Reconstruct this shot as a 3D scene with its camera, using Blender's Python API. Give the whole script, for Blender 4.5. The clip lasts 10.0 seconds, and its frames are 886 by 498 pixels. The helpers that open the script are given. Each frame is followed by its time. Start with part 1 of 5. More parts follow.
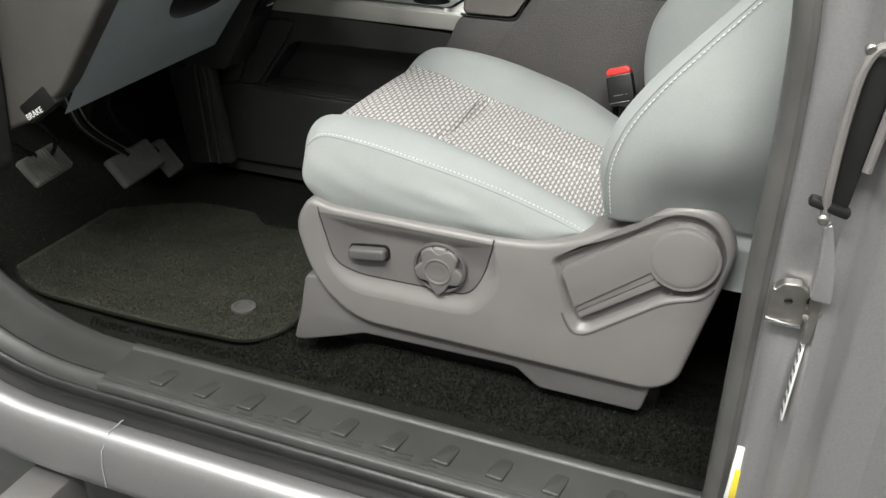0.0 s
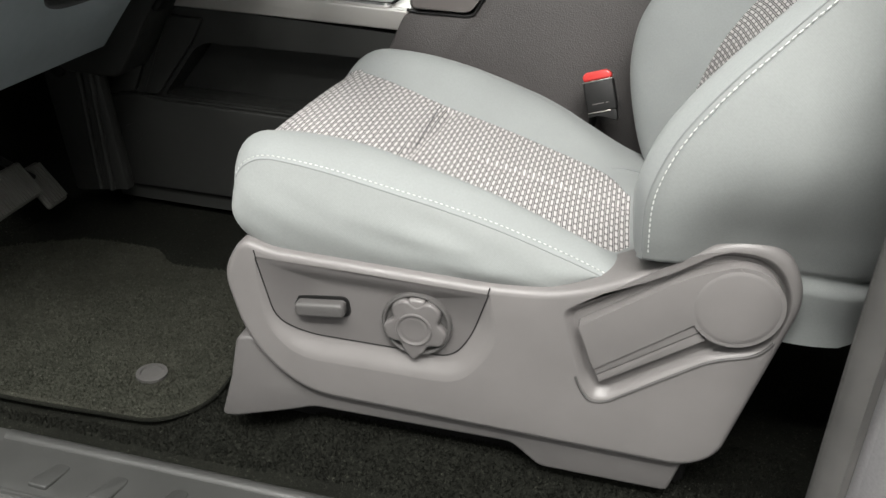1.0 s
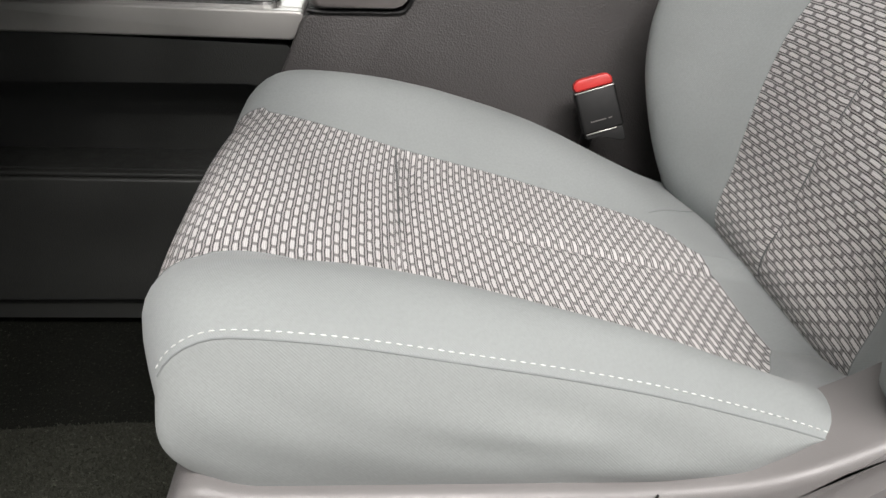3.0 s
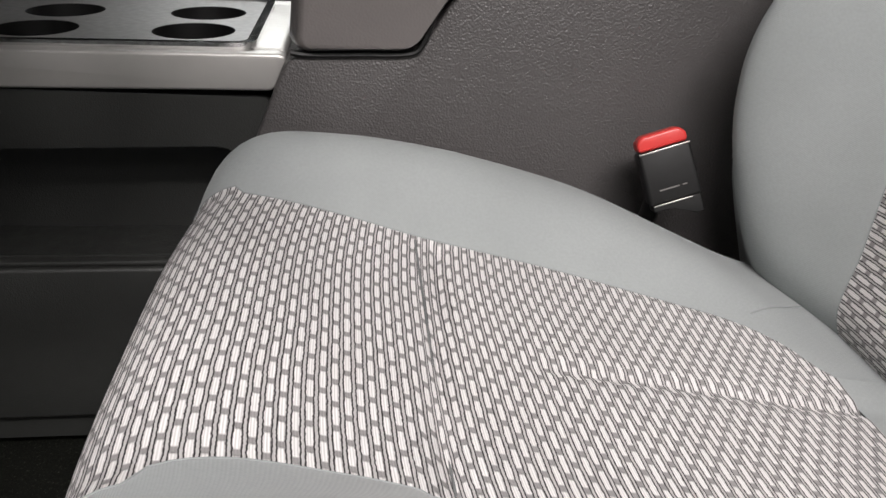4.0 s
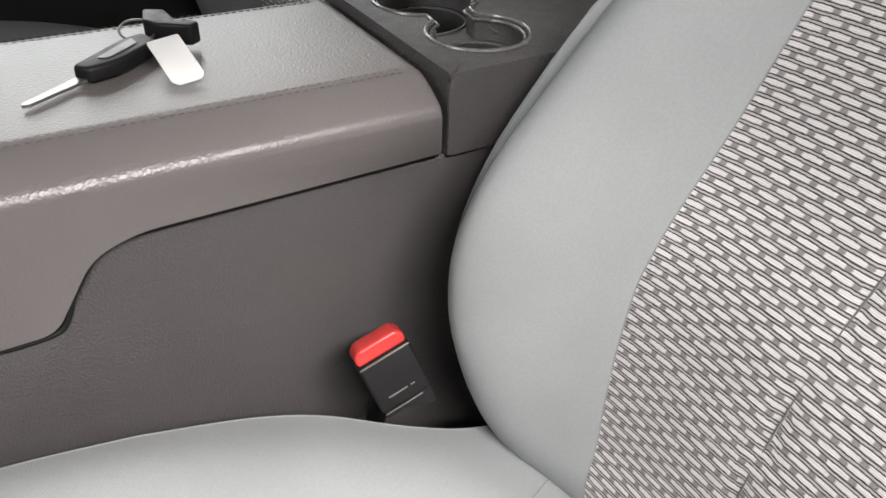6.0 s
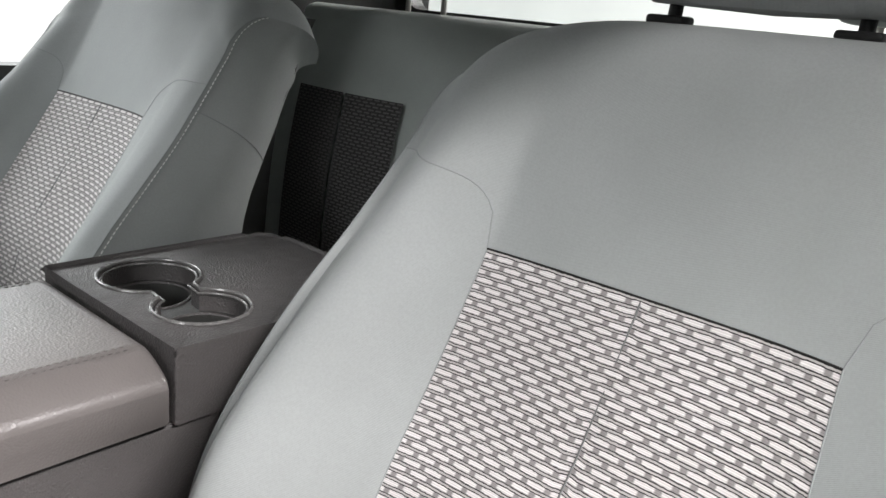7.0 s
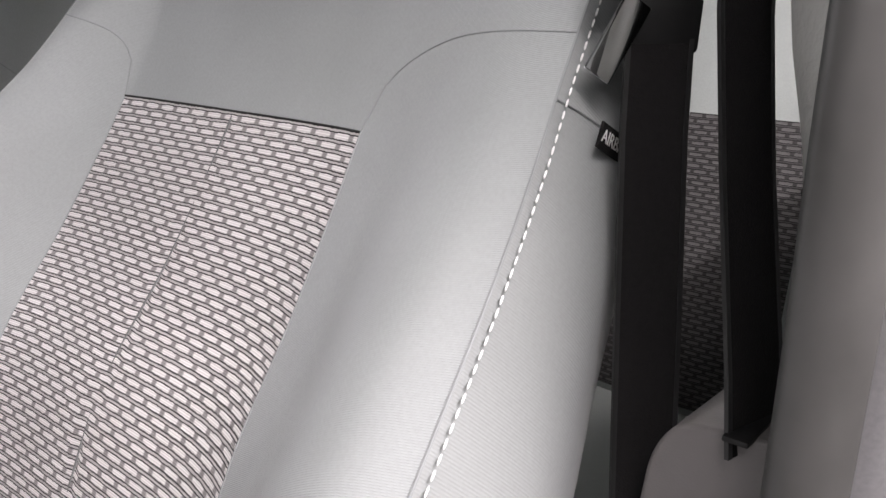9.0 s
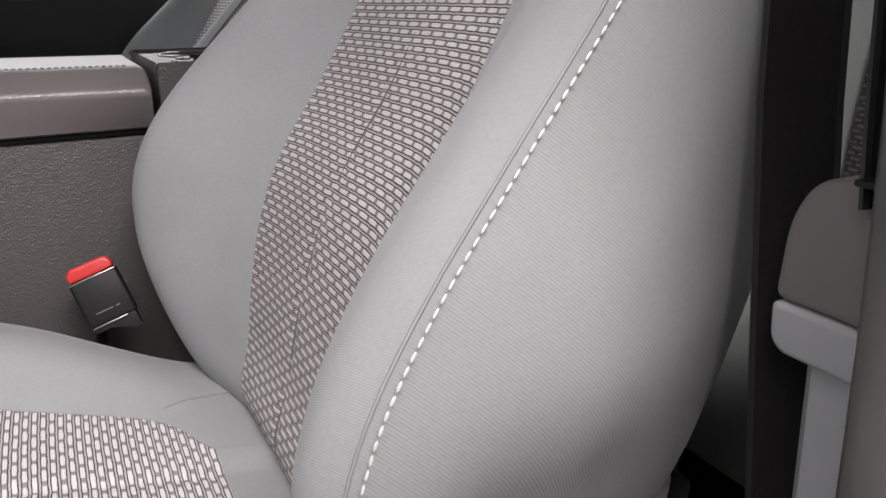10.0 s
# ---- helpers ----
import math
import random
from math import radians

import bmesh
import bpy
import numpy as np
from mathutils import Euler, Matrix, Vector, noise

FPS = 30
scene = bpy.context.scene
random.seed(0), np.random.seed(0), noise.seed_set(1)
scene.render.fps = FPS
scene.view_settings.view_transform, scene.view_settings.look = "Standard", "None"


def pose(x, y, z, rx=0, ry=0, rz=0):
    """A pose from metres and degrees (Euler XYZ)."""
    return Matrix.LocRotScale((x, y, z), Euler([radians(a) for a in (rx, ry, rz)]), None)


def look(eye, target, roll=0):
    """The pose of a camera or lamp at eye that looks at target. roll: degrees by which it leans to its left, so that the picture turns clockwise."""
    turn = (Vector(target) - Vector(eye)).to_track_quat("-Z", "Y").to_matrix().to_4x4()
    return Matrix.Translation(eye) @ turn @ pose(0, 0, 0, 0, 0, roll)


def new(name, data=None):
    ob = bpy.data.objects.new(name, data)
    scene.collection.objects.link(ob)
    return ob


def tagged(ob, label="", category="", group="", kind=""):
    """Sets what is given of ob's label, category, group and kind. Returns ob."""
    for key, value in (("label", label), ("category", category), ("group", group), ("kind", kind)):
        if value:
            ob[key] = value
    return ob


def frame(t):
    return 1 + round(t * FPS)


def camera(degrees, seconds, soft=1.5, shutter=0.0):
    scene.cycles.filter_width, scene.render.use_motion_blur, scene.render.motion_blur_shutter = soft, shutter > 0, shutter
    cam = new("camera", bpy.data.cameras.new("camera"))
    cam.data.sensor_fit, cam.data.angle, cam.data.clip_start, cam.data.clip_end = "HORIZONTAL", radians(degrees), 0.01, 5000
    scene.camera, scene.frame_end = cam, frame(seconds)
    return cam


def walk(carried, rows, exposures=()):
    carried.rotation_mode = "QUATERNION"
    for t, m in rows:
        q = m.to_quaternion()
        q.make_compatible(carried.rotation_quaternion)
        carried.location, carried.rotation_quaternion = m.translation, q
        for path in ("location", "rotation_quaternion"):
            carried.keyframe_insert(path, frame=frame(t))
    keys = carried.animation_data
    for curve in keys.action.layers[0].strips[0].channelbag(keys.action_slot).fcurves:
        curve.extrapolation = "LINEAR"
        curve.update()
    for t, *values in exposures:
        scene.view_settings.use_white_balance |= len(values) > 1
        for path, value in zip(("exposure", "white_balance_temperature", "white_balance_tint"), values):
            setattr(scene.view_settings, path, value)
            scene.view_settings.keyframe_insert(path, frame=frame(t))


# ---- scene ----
cam = camera(58.0, 10.0)

PATH = [
    (0, (0.092, -0.917, 0.818), (-0.473, 0.742, -0.144), 1.9),
    (0.5, (0.024, -0.834, 0.783), (-0.454, 0.866, -0.157), 2.9),
    (1, (-0.068, -0.716, 0.732), (-0.398, 1.028, -0.191), 3.9),
    (1.5, (-0.152, -0.619, 0.688), (-0.319, 1.157, -0.218), 4.0),
    (2, (-0.238, -0.533, 0.67), (-0.261, 1.251, -0.232), 4.3),
    (2.5, (-0.286, -0.443, 0.656), (-0.19, 1.334, -0.257), 4.5),
    (3, (-0.33, -0.331, 0.665), (-0.157, 1.423, -0.28), 3.2),
    (3.2, (-0.348, -0.253, 0.622), (-0.121, 1.529, -0.258), 2.5),
    (4.3, (-0.363, -0.071, 0.641), (-0.138, 1.7, -0.259), 2.7),
    (4.5, (-0.374, -0.04, 0.656), (-0.129, 1.717, -0.267), 2.6),
    (5, (-0.35, 0.021, 0.679), (0.09, 1.714, -0.291), 1.7),
    (5.5, (-0.312, 0.057, 0.754), (0.313, 1.635, -0.303), 0.1),
    (6, (-0.284, 0.114, 0.843), (0.552, 1.524, -0.303), 1.5),
    (6.2, (-0.324, 0.102, 0.813), (0.774, 1.527, -0.062), 4.0),
    (7.3, (-0.295, 0.038, 0.906), (1.198, 1.242, 0.341), 4.5),
    (7.5, (-0.286, 0.011, 0.906), (1.231, 1.192, 0.352), 3.6),
    (8, (-0.259, -0.051, 0.875), (1.28, 1.103, 0.329), 2.7),
    (8.5, (-0.219, -0.109, 0.807), (1.347, 1.029, 0.303), 3.1),
    (9, (-0.154, -0.186, 0.753), (1.361, 1.03, 0.278), 3.6),
    (9.5, (-0.108, -0.25, 0.716), (1.067, 1.273, 0.17), 0.4),
    (9.6, (-0.102, -0.258, 0.702), (0.998, 1.32, 0.156), -0.1),
    (9.7, (-0.104, -0.266, 0.696), (0.935, 1.346, 0.128), -0.6),
    (9.8, (-0.102, -0.272, 0.684), (0.873, 1.377, 0.108), -0.5),
    (9.9, (-0.094, -0.277, 0.673), (0.803, 1.411, 0.085), -0.7),
    (10, (-0.095, -0.283, 0.666), (0.743, 1.429, 0.061), -0.6),
]
# brightness in stops, and the slow drift of the white balance
EXPOSURE = [(0, -0.62, 6500, 7), (1, -0.6, 6500, 10), (2.5, -0.9, 6500, 12), (4.5, -0.84, 6500, 16), (5, -0.62, 6500, 16), (6, -0.34, 6500, 16), (7.5, -0.12, 6400, 15), (8, -0.14, 6450, 19), (8.5, -0.39, 6500, 21), (9, -0.4, 6500, 22), (10, -0.92, 6500, 23)]
walk(cam, [(t, look(eye, target, roll)) for t, eye, target, roll in PATH], EXPOSURE)

# ---- world and lights: a white-walled workshop with ceiling panels ----
world = bpy.data.worlds.new("world")
scene.world = world
world.use_nodes = True
world.node_tree.nodes["Background"].inputs[0].default_value = (0.9, 0.95, 1.0, 1)
world.node_tree.nodes["Background"].inputs[1].default_value = 0.25


def area(name, eye, target, sx, sy, watts, colour=(1, 0.98, 0.94)):
    d = bpy.data.lights.new(name, "AREA")
    d.shape, d.size, d.size_y, d.energy, d.color = "RECTANGLE", sx, sy, watts, colour
    ob = new(name, d)
    ob.matrix_world = look(eye, target)
    return ob


area("ceiling_panel_light", (-0.4, -1.28, 2.8), (0.1, 0.1, 0.6), 2.5, 0.16, 102)
area("ceiling_panel_light", (-0.15, -1.95, 2.8), (-0.05, 0.2, 0.6), 2.1, 0.16, 200)
area("ceiling_panel_light", (-2.3, -1.5, 2.8), (0.1, 0.1, 0.8), 1.3, 0.35, 25)
area("ceiling_panel_light", (0.6, -3.0, 2.8), (0.3, -0.4, 0.3), 3.0, 0.5, 58)
area("ceiling_panel_light", (-4.7, -0.5, 2.7), (0.2, 0.3, 0.8), 1.6, 0.8, 150, (0.97, 1, 0.97))
area("ceiling_panel_light", (3.4, 0.8, 2.8), (3.0, 0.8, 0), 1.2, 3.2, 220)
area("ceiling_panel_light", (0.0, 3.6, 2.8), (0.0, 1.2, 0.6), 3.2, 1.0, 250, (0.95, 1, 0.97))
# added to wash the far wall, so that the armrest lid reflects it
area("ceiling_panel_light", (-0.2, 4.9, 2.8), (-0.1, 6.1, 1.7), 3.4, 0.5, 290, (0.95, 1, 0.98))

# ---- helpers ----


class Nodes:
    def __init__(self, name):
        self.mat = bpy.data.materials.new(name)
        self.mat.use_nodes = True
        self.t = self.mat.node_tree
        self.b = self.t.nodes["Principled BSDF"]

    def n(self, kind, **kw):
        node = self.t.nodes.new(kind)
        for k, v in kw.items():
            node.inputs[k].default_value = v
        return node

    def link(self, a, b):
        self.t.links.new(a, b)

    def m(self, op, a, b=0.0, c=0.0):
        node = self.t.nodes.new("ShaderNodeMath")
        node.operation = op
        for i, v in enumerate((a, b, c)):
            if isinstance(v, (int, float)):
                node.inputs[i].default_value = v
            else:
                self.link(v, node.inputs[i])
        return node.outputs[0]

    def mix(self, f, a, b):
        node = self.t.nodes.new("ShaderNodeMix")
        node.data_type = "RGBA"
        for i, v in ((0, f), (6, a), (7, b)):
            if isinstance(v, (int, float)):
                node.inputs[i].default_value = v
            elif isinstance(v, tuple):
                node.inputs[i].default_value = (*v, 1)
            else:
                self.link(v, node.inputs[i])
        return node.outputs[2]

    def coords(self, which="Object"):
        return self.t.nodes.new("ShaderNodeTexCoord").outputs[which]

    def noise(self, scale, detail=3.0, co=None, rough=0.55):
        node = self.n("ShaderNodeTexNoise", Scale=scale, Detail=detail, Roughness=rough)
        self.link(co or self.coords(), node.inputs["Vector"])
        return node.outputs["Fac"]

    def bump(self, height, strength, distance=0.001):
        node = self.n("ShaderNodeBump", Strength=strength, Distance=distance)
        self.link(height, node.inputs["Height"])
        if self.b.inputs["Normal"].is_linked:
            self.link(self.b.inputs["Normal"].links[0].from_socket, node.inputs["Normal"])
        self.link(node.outputs[0], self.b.inputs["Normal"])

    def remap(self, v, a, b, c, d):
        node = self.n("ShaderNodeMapRange")
        for i, x in enumerate((a, b, c, d)):
            node.inputs[i + 1].default_value = x
        self.link(v, node.inputs[0])
        return node.outputs[0]


def surface(name, colour, rough=0.5, metal=0.0, vary=0.12, scale=9.0, grain=0.0, grain_scale=600.0, wear=0.08, spec=0.5, dust=None):
    """A surface with two scales of variation, roughness wear and fine relief."""
    k = Nodes(name)
    big, small = k.noise(scale, 4), k.noise(scale * 14, 2)
    dark, light = tuple(c * (1 - vary) for c in colour), tuple(min(1, c * (1 + vary)) for c in colour)
    base = k.mix(k.remap(big, 0.3, 0.7, 0, 1), dark, light)
    base = k.mix(k.m("MULTIPLY", small, vary * 0.8), base, light)
    if dust:
        base = k.mix(k.remap(k.noise(scale * 2.2, 6, rough=0.7), 0.52, 0.75, 0, 0.55), base, dust)
    k.link(base, k.b.inputs["Base Color"])
    k.link(k.remap(small, 0.25, 0.75, max(0.02, rough - wear), min(1, rough + wear)), k.b.inputs["Roughness"])
    k.b.inputs["Metallic"].default_value = metal
    k.b.inputs["Specular IOR Level"].default_value = spec
    if grain:
        k.bump(k.noise(grain_scale, 2), grain, 0.0006)
    return k.mat


def leathery(name, colour, rough=0.45, cell=330.0, depth=0.5, vary=0.1, spec=0.5):
    """Moulded plastic or hide with a pebbled grain."""
    k = Nodes(name)
    big = k.noise(6, 4)
    base = k.mix(k.remap(big, 0.3, 0.7, 0, 1), tuple(c * (1 - vary) for c in colour), tuple(c * (1 + vary) for c in colour))
    k.link(base, k.b.inputs["Base Color"])
    v = k.n("ShaderNodeTexVoronoi", Scale=cell, Randomness=1.0)
    v.feature = "F1"
    k.link(k.coords(), v.inputs["Vector"])
    k.bump(v.outputs["Distance"], depth * 0.7, 0.0016)
    k.bump(k.noise(cell * 0.5, 2), depth * 0.5, 0.0014)
    k.link(k.remap(k.noise(60, 3), 0.3, 0.7, rough - 0.07, rough + 0.08), k.b.inputs["Roughness"])
    k.b.inputs["Specular IOR Level"].default_value = spec
    return k.mat


def cloth(name, colour, rib=0.0014, depth=0.35, rough=0.75, show=0.14):
    """Grey upholstery knit: a fine twill rib over slow mottling."""
    k = Nodes(name)
    sep = k.t.nodes.new("ShaderNodeSeparateXYZ")
    k.link(k.coords(), sep.inputs[0])
    a = k.m("ADD", sep.outputs["X"], k.m("MULTIPLY", sep.outputs["Z"], 1.0))
    a = k.m("ADD", a, k.m("MULTIPLY", sep.outputs["Y"], 0.55))
    b = k.m("SUBTRACT", sep.outputs["Y"], k.m("MULTIPLY", a, 0.6))
    w = k.m("MULTIPLY", k.m("SINE", k.m("MULTIPLY", a, 6.2832 / rib)), k.m("ADD", k.m("MULTIPLY", k.m("SINE", k.m("MULTIPLY", b, 6.2832 / (rib * 1.7))), 0.5), 0.8))
    w = k.m("ADD", k.m("MULTIPLY", w, 0.5), 0.5)
    base = k.mix(k.remap(k.noise(7, 4), 0.3, 0.7, 0, 1), tuple(c * 0.92 for c in colour), tuple(c * 1.07 for c in colour))
    base = k.mix(k.m("MULTIPLY", w, show), base, tuple(c * 1.35 for c in colour))
    base = k.mix(k.remap(k.noise(420, 2), 0.35, 0.7, 0, 0.2), base, tuple(c * 0.7 for c in colour))
    k.link(base, k.b.inputs["Base Color"])
    k.bump(w, depth, 0.0004)
    k.bump(k.noise(24, 3), 0.12, 0.004)
    k.b.inputs["Roughness"].default_value = rough
    k.b.inputs["Specular IOR Level"].default_value = 0.25
    k.b.inputs["Sheen Weight"].default_value = 0.15
    return k.mat


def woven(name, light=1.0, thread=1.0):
    """Cream oblong floats in staggered rows between double dark cords, laid out in the UV map's metres."""
    k = Nodes(name)
    sep = k.t.nodes.new("ShaderNodeSeparateXYZ")
    k.link(k.coords("UV"), sep.inputs[0])
    wob = k.m("MULTIPLY", k.m("SUBTRACT", k.noise(9, 2, k.coords("UV")), 0.5), 0.002)
    wob = k.m("ADD", wob, k.m("MULTIPLY", k.m("SUBTRACT", k.noise(330, 1, k.coords("UV")), 0.5), 0.0011))
    v = k.m("DIVIDE", k.m("ADD", sep.outputs["Y"], wob), 0.0068)
    p = k.m("DIVIDE", sep.outputs["X"], 0.0203)
    line = k.m("ROUND", v)
    sign = k.m("SUBTRACT", 1.0, k.m("MULTIPLY", k.m("FLOORED_MODULO", line, 2.0), 2.0))
    wave = k.m("MULTIPLY", k.m("MULTIPLY", k.m("COSINE", k.m("MULTIPLY", p, 6.2832)), 0.02), sign)
    d = k.m("ABSOLUTE", k.m("SUBTRACT", k.m("SUBTRACT", v, line), wave))
    row = k.m("FLOOR", v)
    u = k.m("ADD", p, k.m("MULTIPLY", k.m("FLOORED_MODULO", row, 2.0), 0.5))
    fu = k.m("ABSOLUTE", k.m("SUBTRACT", k.m("SUBTRACT", u, k.m("FLOOR", u)), 0.5))
    white = k.m("MULTIPLY", k.remap(d, 0.225, 0.285, 0, 1), k.remap(fu, 0.335, 0.415, 1, 0))
    cord = k.remap(k.m("ABSOLUTE", k.m("SUBTRACT", d, 0.165)), 0.030, 0.075, 1, 0)
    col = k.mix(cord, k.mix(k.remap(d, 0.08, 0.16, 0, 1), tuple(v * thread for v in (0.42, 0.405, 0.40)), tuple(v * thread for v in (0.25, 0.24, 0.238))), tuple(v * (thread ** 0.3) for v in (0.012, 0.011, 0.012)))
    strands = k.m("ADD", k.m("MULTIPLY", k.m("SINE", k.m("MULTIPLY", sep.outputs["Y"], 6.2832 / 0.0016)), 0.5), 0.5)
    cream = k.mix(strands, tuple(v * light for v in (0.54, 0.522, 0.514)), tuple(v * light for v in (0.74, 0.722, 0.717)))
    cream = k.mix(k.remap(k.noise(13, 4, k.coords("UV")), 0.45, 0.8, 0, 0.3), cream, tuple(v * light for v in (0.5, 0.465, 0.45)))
    col = k.mix(white, col, cream)
    k.link(col, k.b.inputs["Base Color"])
    k.bump(k.m("ADD", white, k.m("MULTIPLY", strands, 0.15)), 0.55, 0.0014)
    k.bump(k.noise(28, 3), 0.1, 0.004)
    k.b.inputs["Roughness"].default_value = 0.85
    k.b.inputs["Specular IOR Level"].default_value = 0.2
    return k.mat


def carpet(name, colour, lint, dusty=0.25):
    """Cut pile: fibre flecks, worn paths and bits of lint."""
    k = Nodes(name)
    worn = k.remap(k.noise(5, 5, rough=0.65), 0.42, 0.72, 0, dusty)
    base = k.mix(worn, colour, lint)
    fibre = k.noise(620, 2, rough=0.8)
    base = k.mix(k.remap(fibre, 0.35, 0.75, 0, 0.75), tuple(c * 0.4 for c in colour), base)
    base = k.mix(k.remap(k.noise(230, 4, rough=0.85), 0.58, 0.70, 0, 0.8), base, lint)
    k.link(base, k.b.inputs["Base Color"])
    k.bump(fibre, 1.0, 0.002)
    k.bump(k.noise(110, 3), 0.7, 0.003)
    k.b.inputs["Roughness"].default_value = 1.0
    k.b.inputs["Specular IOR Level"].default_value = 0.05
    return k.mat


def glass(name):
    k = Nodes(name)
    k.b.inputs["Base Color"].default_value = (0.93, 0.97, 0.95, 1)
    k.b.inputs["Transmission Weight"].default_value = 1.0
    k.b.inputs["Roughness"].default_value = 0.02
    k.b.inputs["IOR"].default_value = 1.03
    return k.mat


def hide(name, colour, rough):
    """Smooth padded hide: slow mottling and an even sheen."""
    k = Nodes(name)
    base = k.mix(k.remap(k.noise(5, 4), 0.3, 0.7, 0, 1), tuple(v * 0.92 for v in colour), tuple(v * 1.08 for v in colour))
    k.link(base, k.b.inputs["Base Color"])
    k.b.inputs["Roughness"].default_value = rough
    v = k.n("ShaderNodeTexVoronoi", Scale=430.0)
    k.link(k.coords(), v.inputs["Vector"])
    k.bump(v.outputs["Distance"], 0.22, 0.0011)
    return k.mat


# ---- materials ----
M_SIDE = cloth("grey_side_cloth", (0.278, 0.294, 0.289), rib=0.0023, depth=0.22, show=0.09)
M_TOP = cloth("grey_bolster_cloth", (0.283, 0.301, 0.298), rib=0.0017, depth=0.3, show=0.14)
M_WOVEN = woven("woven_insert")
# the seat weave darkened: the rear bench's shade is put into its colour
M_SHADEDWOVEN = woven("shaded_rear_weave", 0.17, 0.16)
M_THREAD = surface("pale_thread", (0.66, 0.67, 0.66), 0.8)
# a little darker than the cloth, to draw the shade along its seams
M_PIPE = surface("seam_shadow_thread", (0.235, 0.25, 0.25), 0.85)
M_SEAM = surface("dark_seam_thread", (0.13, 0.134, 0.134), 0.9)
M_SHIELD = leathery("warm_grey_plastic", (0.188, 0.179, 0.176), 0.36, 1500, 0.16, vary=0.09)
M_SHIELD2 = leathery("dark_grey_plastic", (0.122, 0.117, 0.115), 0.40, 1500, 0.16, vary=0.09)
M_PANEL = leathery("switch_panel_plastic", (0.140, 0.133, 0.131), 0.38, 1500, 0.16, vary=0.09)
M_SWITCH = surface("smooth_grey_switch", (0.095, 0.092, 0.09), 0.38, vary=0.06)
M_CARPET = carpet("black_carpet", (0.019, 0.020, 0.0165), (0.080, 0.083, 0.066))
M_MAT = carpet("dark_mat_carpet", (0.062, 0.064, 0.051), (0.15, 0.152, 0.122), 0.5)
M_CONSOLE = leathery("black_brown_hide_plastic", (0.074, 0.069, 0.068), 0.43, 480, 0.6)
M_RIM = surface("satin_grey_rim", (0.13, 0.128, 0.125), 0.25, vary=0.05)
M_LID = hide("armrest_hide", (0.145, 0.133, 0.128), 0.31)
M_WHEEL = surface("grey_wheel_hide", (0.12, 0.115, 0.105), 0.38, vary=0.08)
M_DASH = leathery("charcoal_dash_plastic", (0.033, 0.034, 0.032), 0.45, 700, 0.3)
M_CAP = leathery("grey_brown_dash_end", (0.07, 0.067, 0.062), 0.5, 700, 0.3)
M_BLACK = surface("black_plastic", (0.009, 0.009, 0.009), 0.5, vary=0.2, spec=0.35)
M_KNEE = leathery("blue_grey_dash_panel", (0.38, 0.43, 0.46), 0.5, 800, 0.2, vary=0.05)
M_SILVER = surface("satin_silver_trim", (0.58, 0.565, 0.54), 0.42, 0.55, vary=0.04)
M_PLATE = surface("satin_cup_plate", (0.26, 0.256, 0.25), 0.36, 0.5, vary=0.05)
M_CHROME = surface("chrome", (0.8, 0.8, 0.8), 0.08, 1.0, vary=0.02)
M_STEEL = surface("worn_steel", (0.32, 0.31, 0.29), 0.35, 0.9, vary=0.35, scale=30)
M_PAINT = surface("metallic_grey_paint", (0.46, 0.45, 0.46), 0.38, 0.75, vary=0.07, scale=400, wear=0.07)
M_RUBBER = surface("dark_rubber_seal", (0.082, 0.080, 0.077), 0.40, vary=0.25, scale=12)
M_SEAL = surface("black_door_seal", (0.014, 0.014, 0.014), 0.38, vary=0.25, scale=12)
M_SILL = leathery("sill_plastic", (0.050, 0.051, 0.049), 0.40, 1200, 0.2, vary=0.2)
M_RED = surface("red_button", (0.62, 0.045, 0.04), 0.35, vary=0.05)
M_BELT = surface("black_webbing", (0.008, 0.0075, 0.0075), 0.9, spec=0.2, vary=0.2, scale=300, grain=0.8, grain_scale=900)
M_LTGREY = surface("light_grey_trim", (0.33, 0.345, 0.345), 0.6, vary=0.06, grain=0.2)
# light grey trim made paler: the light falling on it is in the colour
M_LITTRIM = surface("lightened_textured_trim", (0.60, 0.60, 0.57), 0.7, vary=0.05, grain=1.0, grain_scale=260)
M_COVER = leathery("taupe_trim_plastic", (0.150, 0.140, 0.136), 0.5, 900, 0.2)
M_WHITE = surface("white_label", (0.8, 0.8, 0.78), 0.5, vary=0.05)
M_YELLOW = surface("yellow_label", (0.75, 0.6, 0.05), 0.5, vary=0.05)
M_WALL = surface("white_workshop_paint", (0.78, 0.79, 0.78), 0.7, vary=0.03, scale=2)
M_GREYWALL = surface("grey_workshop_paint", (0.36, 0.37, 0.37), 0.7, vary=0.06, scale=2)
M_BENCH = cloth("green_grey_bench_cloth", (0.31, 0.335, 0.32))
M_CONCRETE = surface("workshop_concrete", (0.06, 0.06, 0.057), 0.6, vary=0.25, scale=3, grain=0.3, grain_scale=80)
M_HEAD = surface("grey_headliner", (0.35, 0.36, 0.35), 0.9, vary=0.06, grain=0.4)
M_GLASS = glass("window_glass")
M_PEDAL = surface("pedal_rubber", (0.15, 0.15, 0.138), 0.6, vary=0.2, dust=(0.11, 0.11, 0.095))

# ---- mesh helpers ----


def obj(name, bm, mat, smooth=True, angle=40):
    me = bpy.data.meshes.new(name)
    bm.normal_update()
    bm.to_mesh(me)
    bm.free()
    me.materials.append(mat)
    if smooth:
        me.shade_smooth()
        me.set_sharp_from_angle(angle=radians(angle))
    return new(name, me)


def part(name, bm, mat, parent, label="", angle=40):
    ob = obj(name, bm, mat, True, angle)
    ob.parent = parent
    if label:
        tagged(ob, label)
    return ob


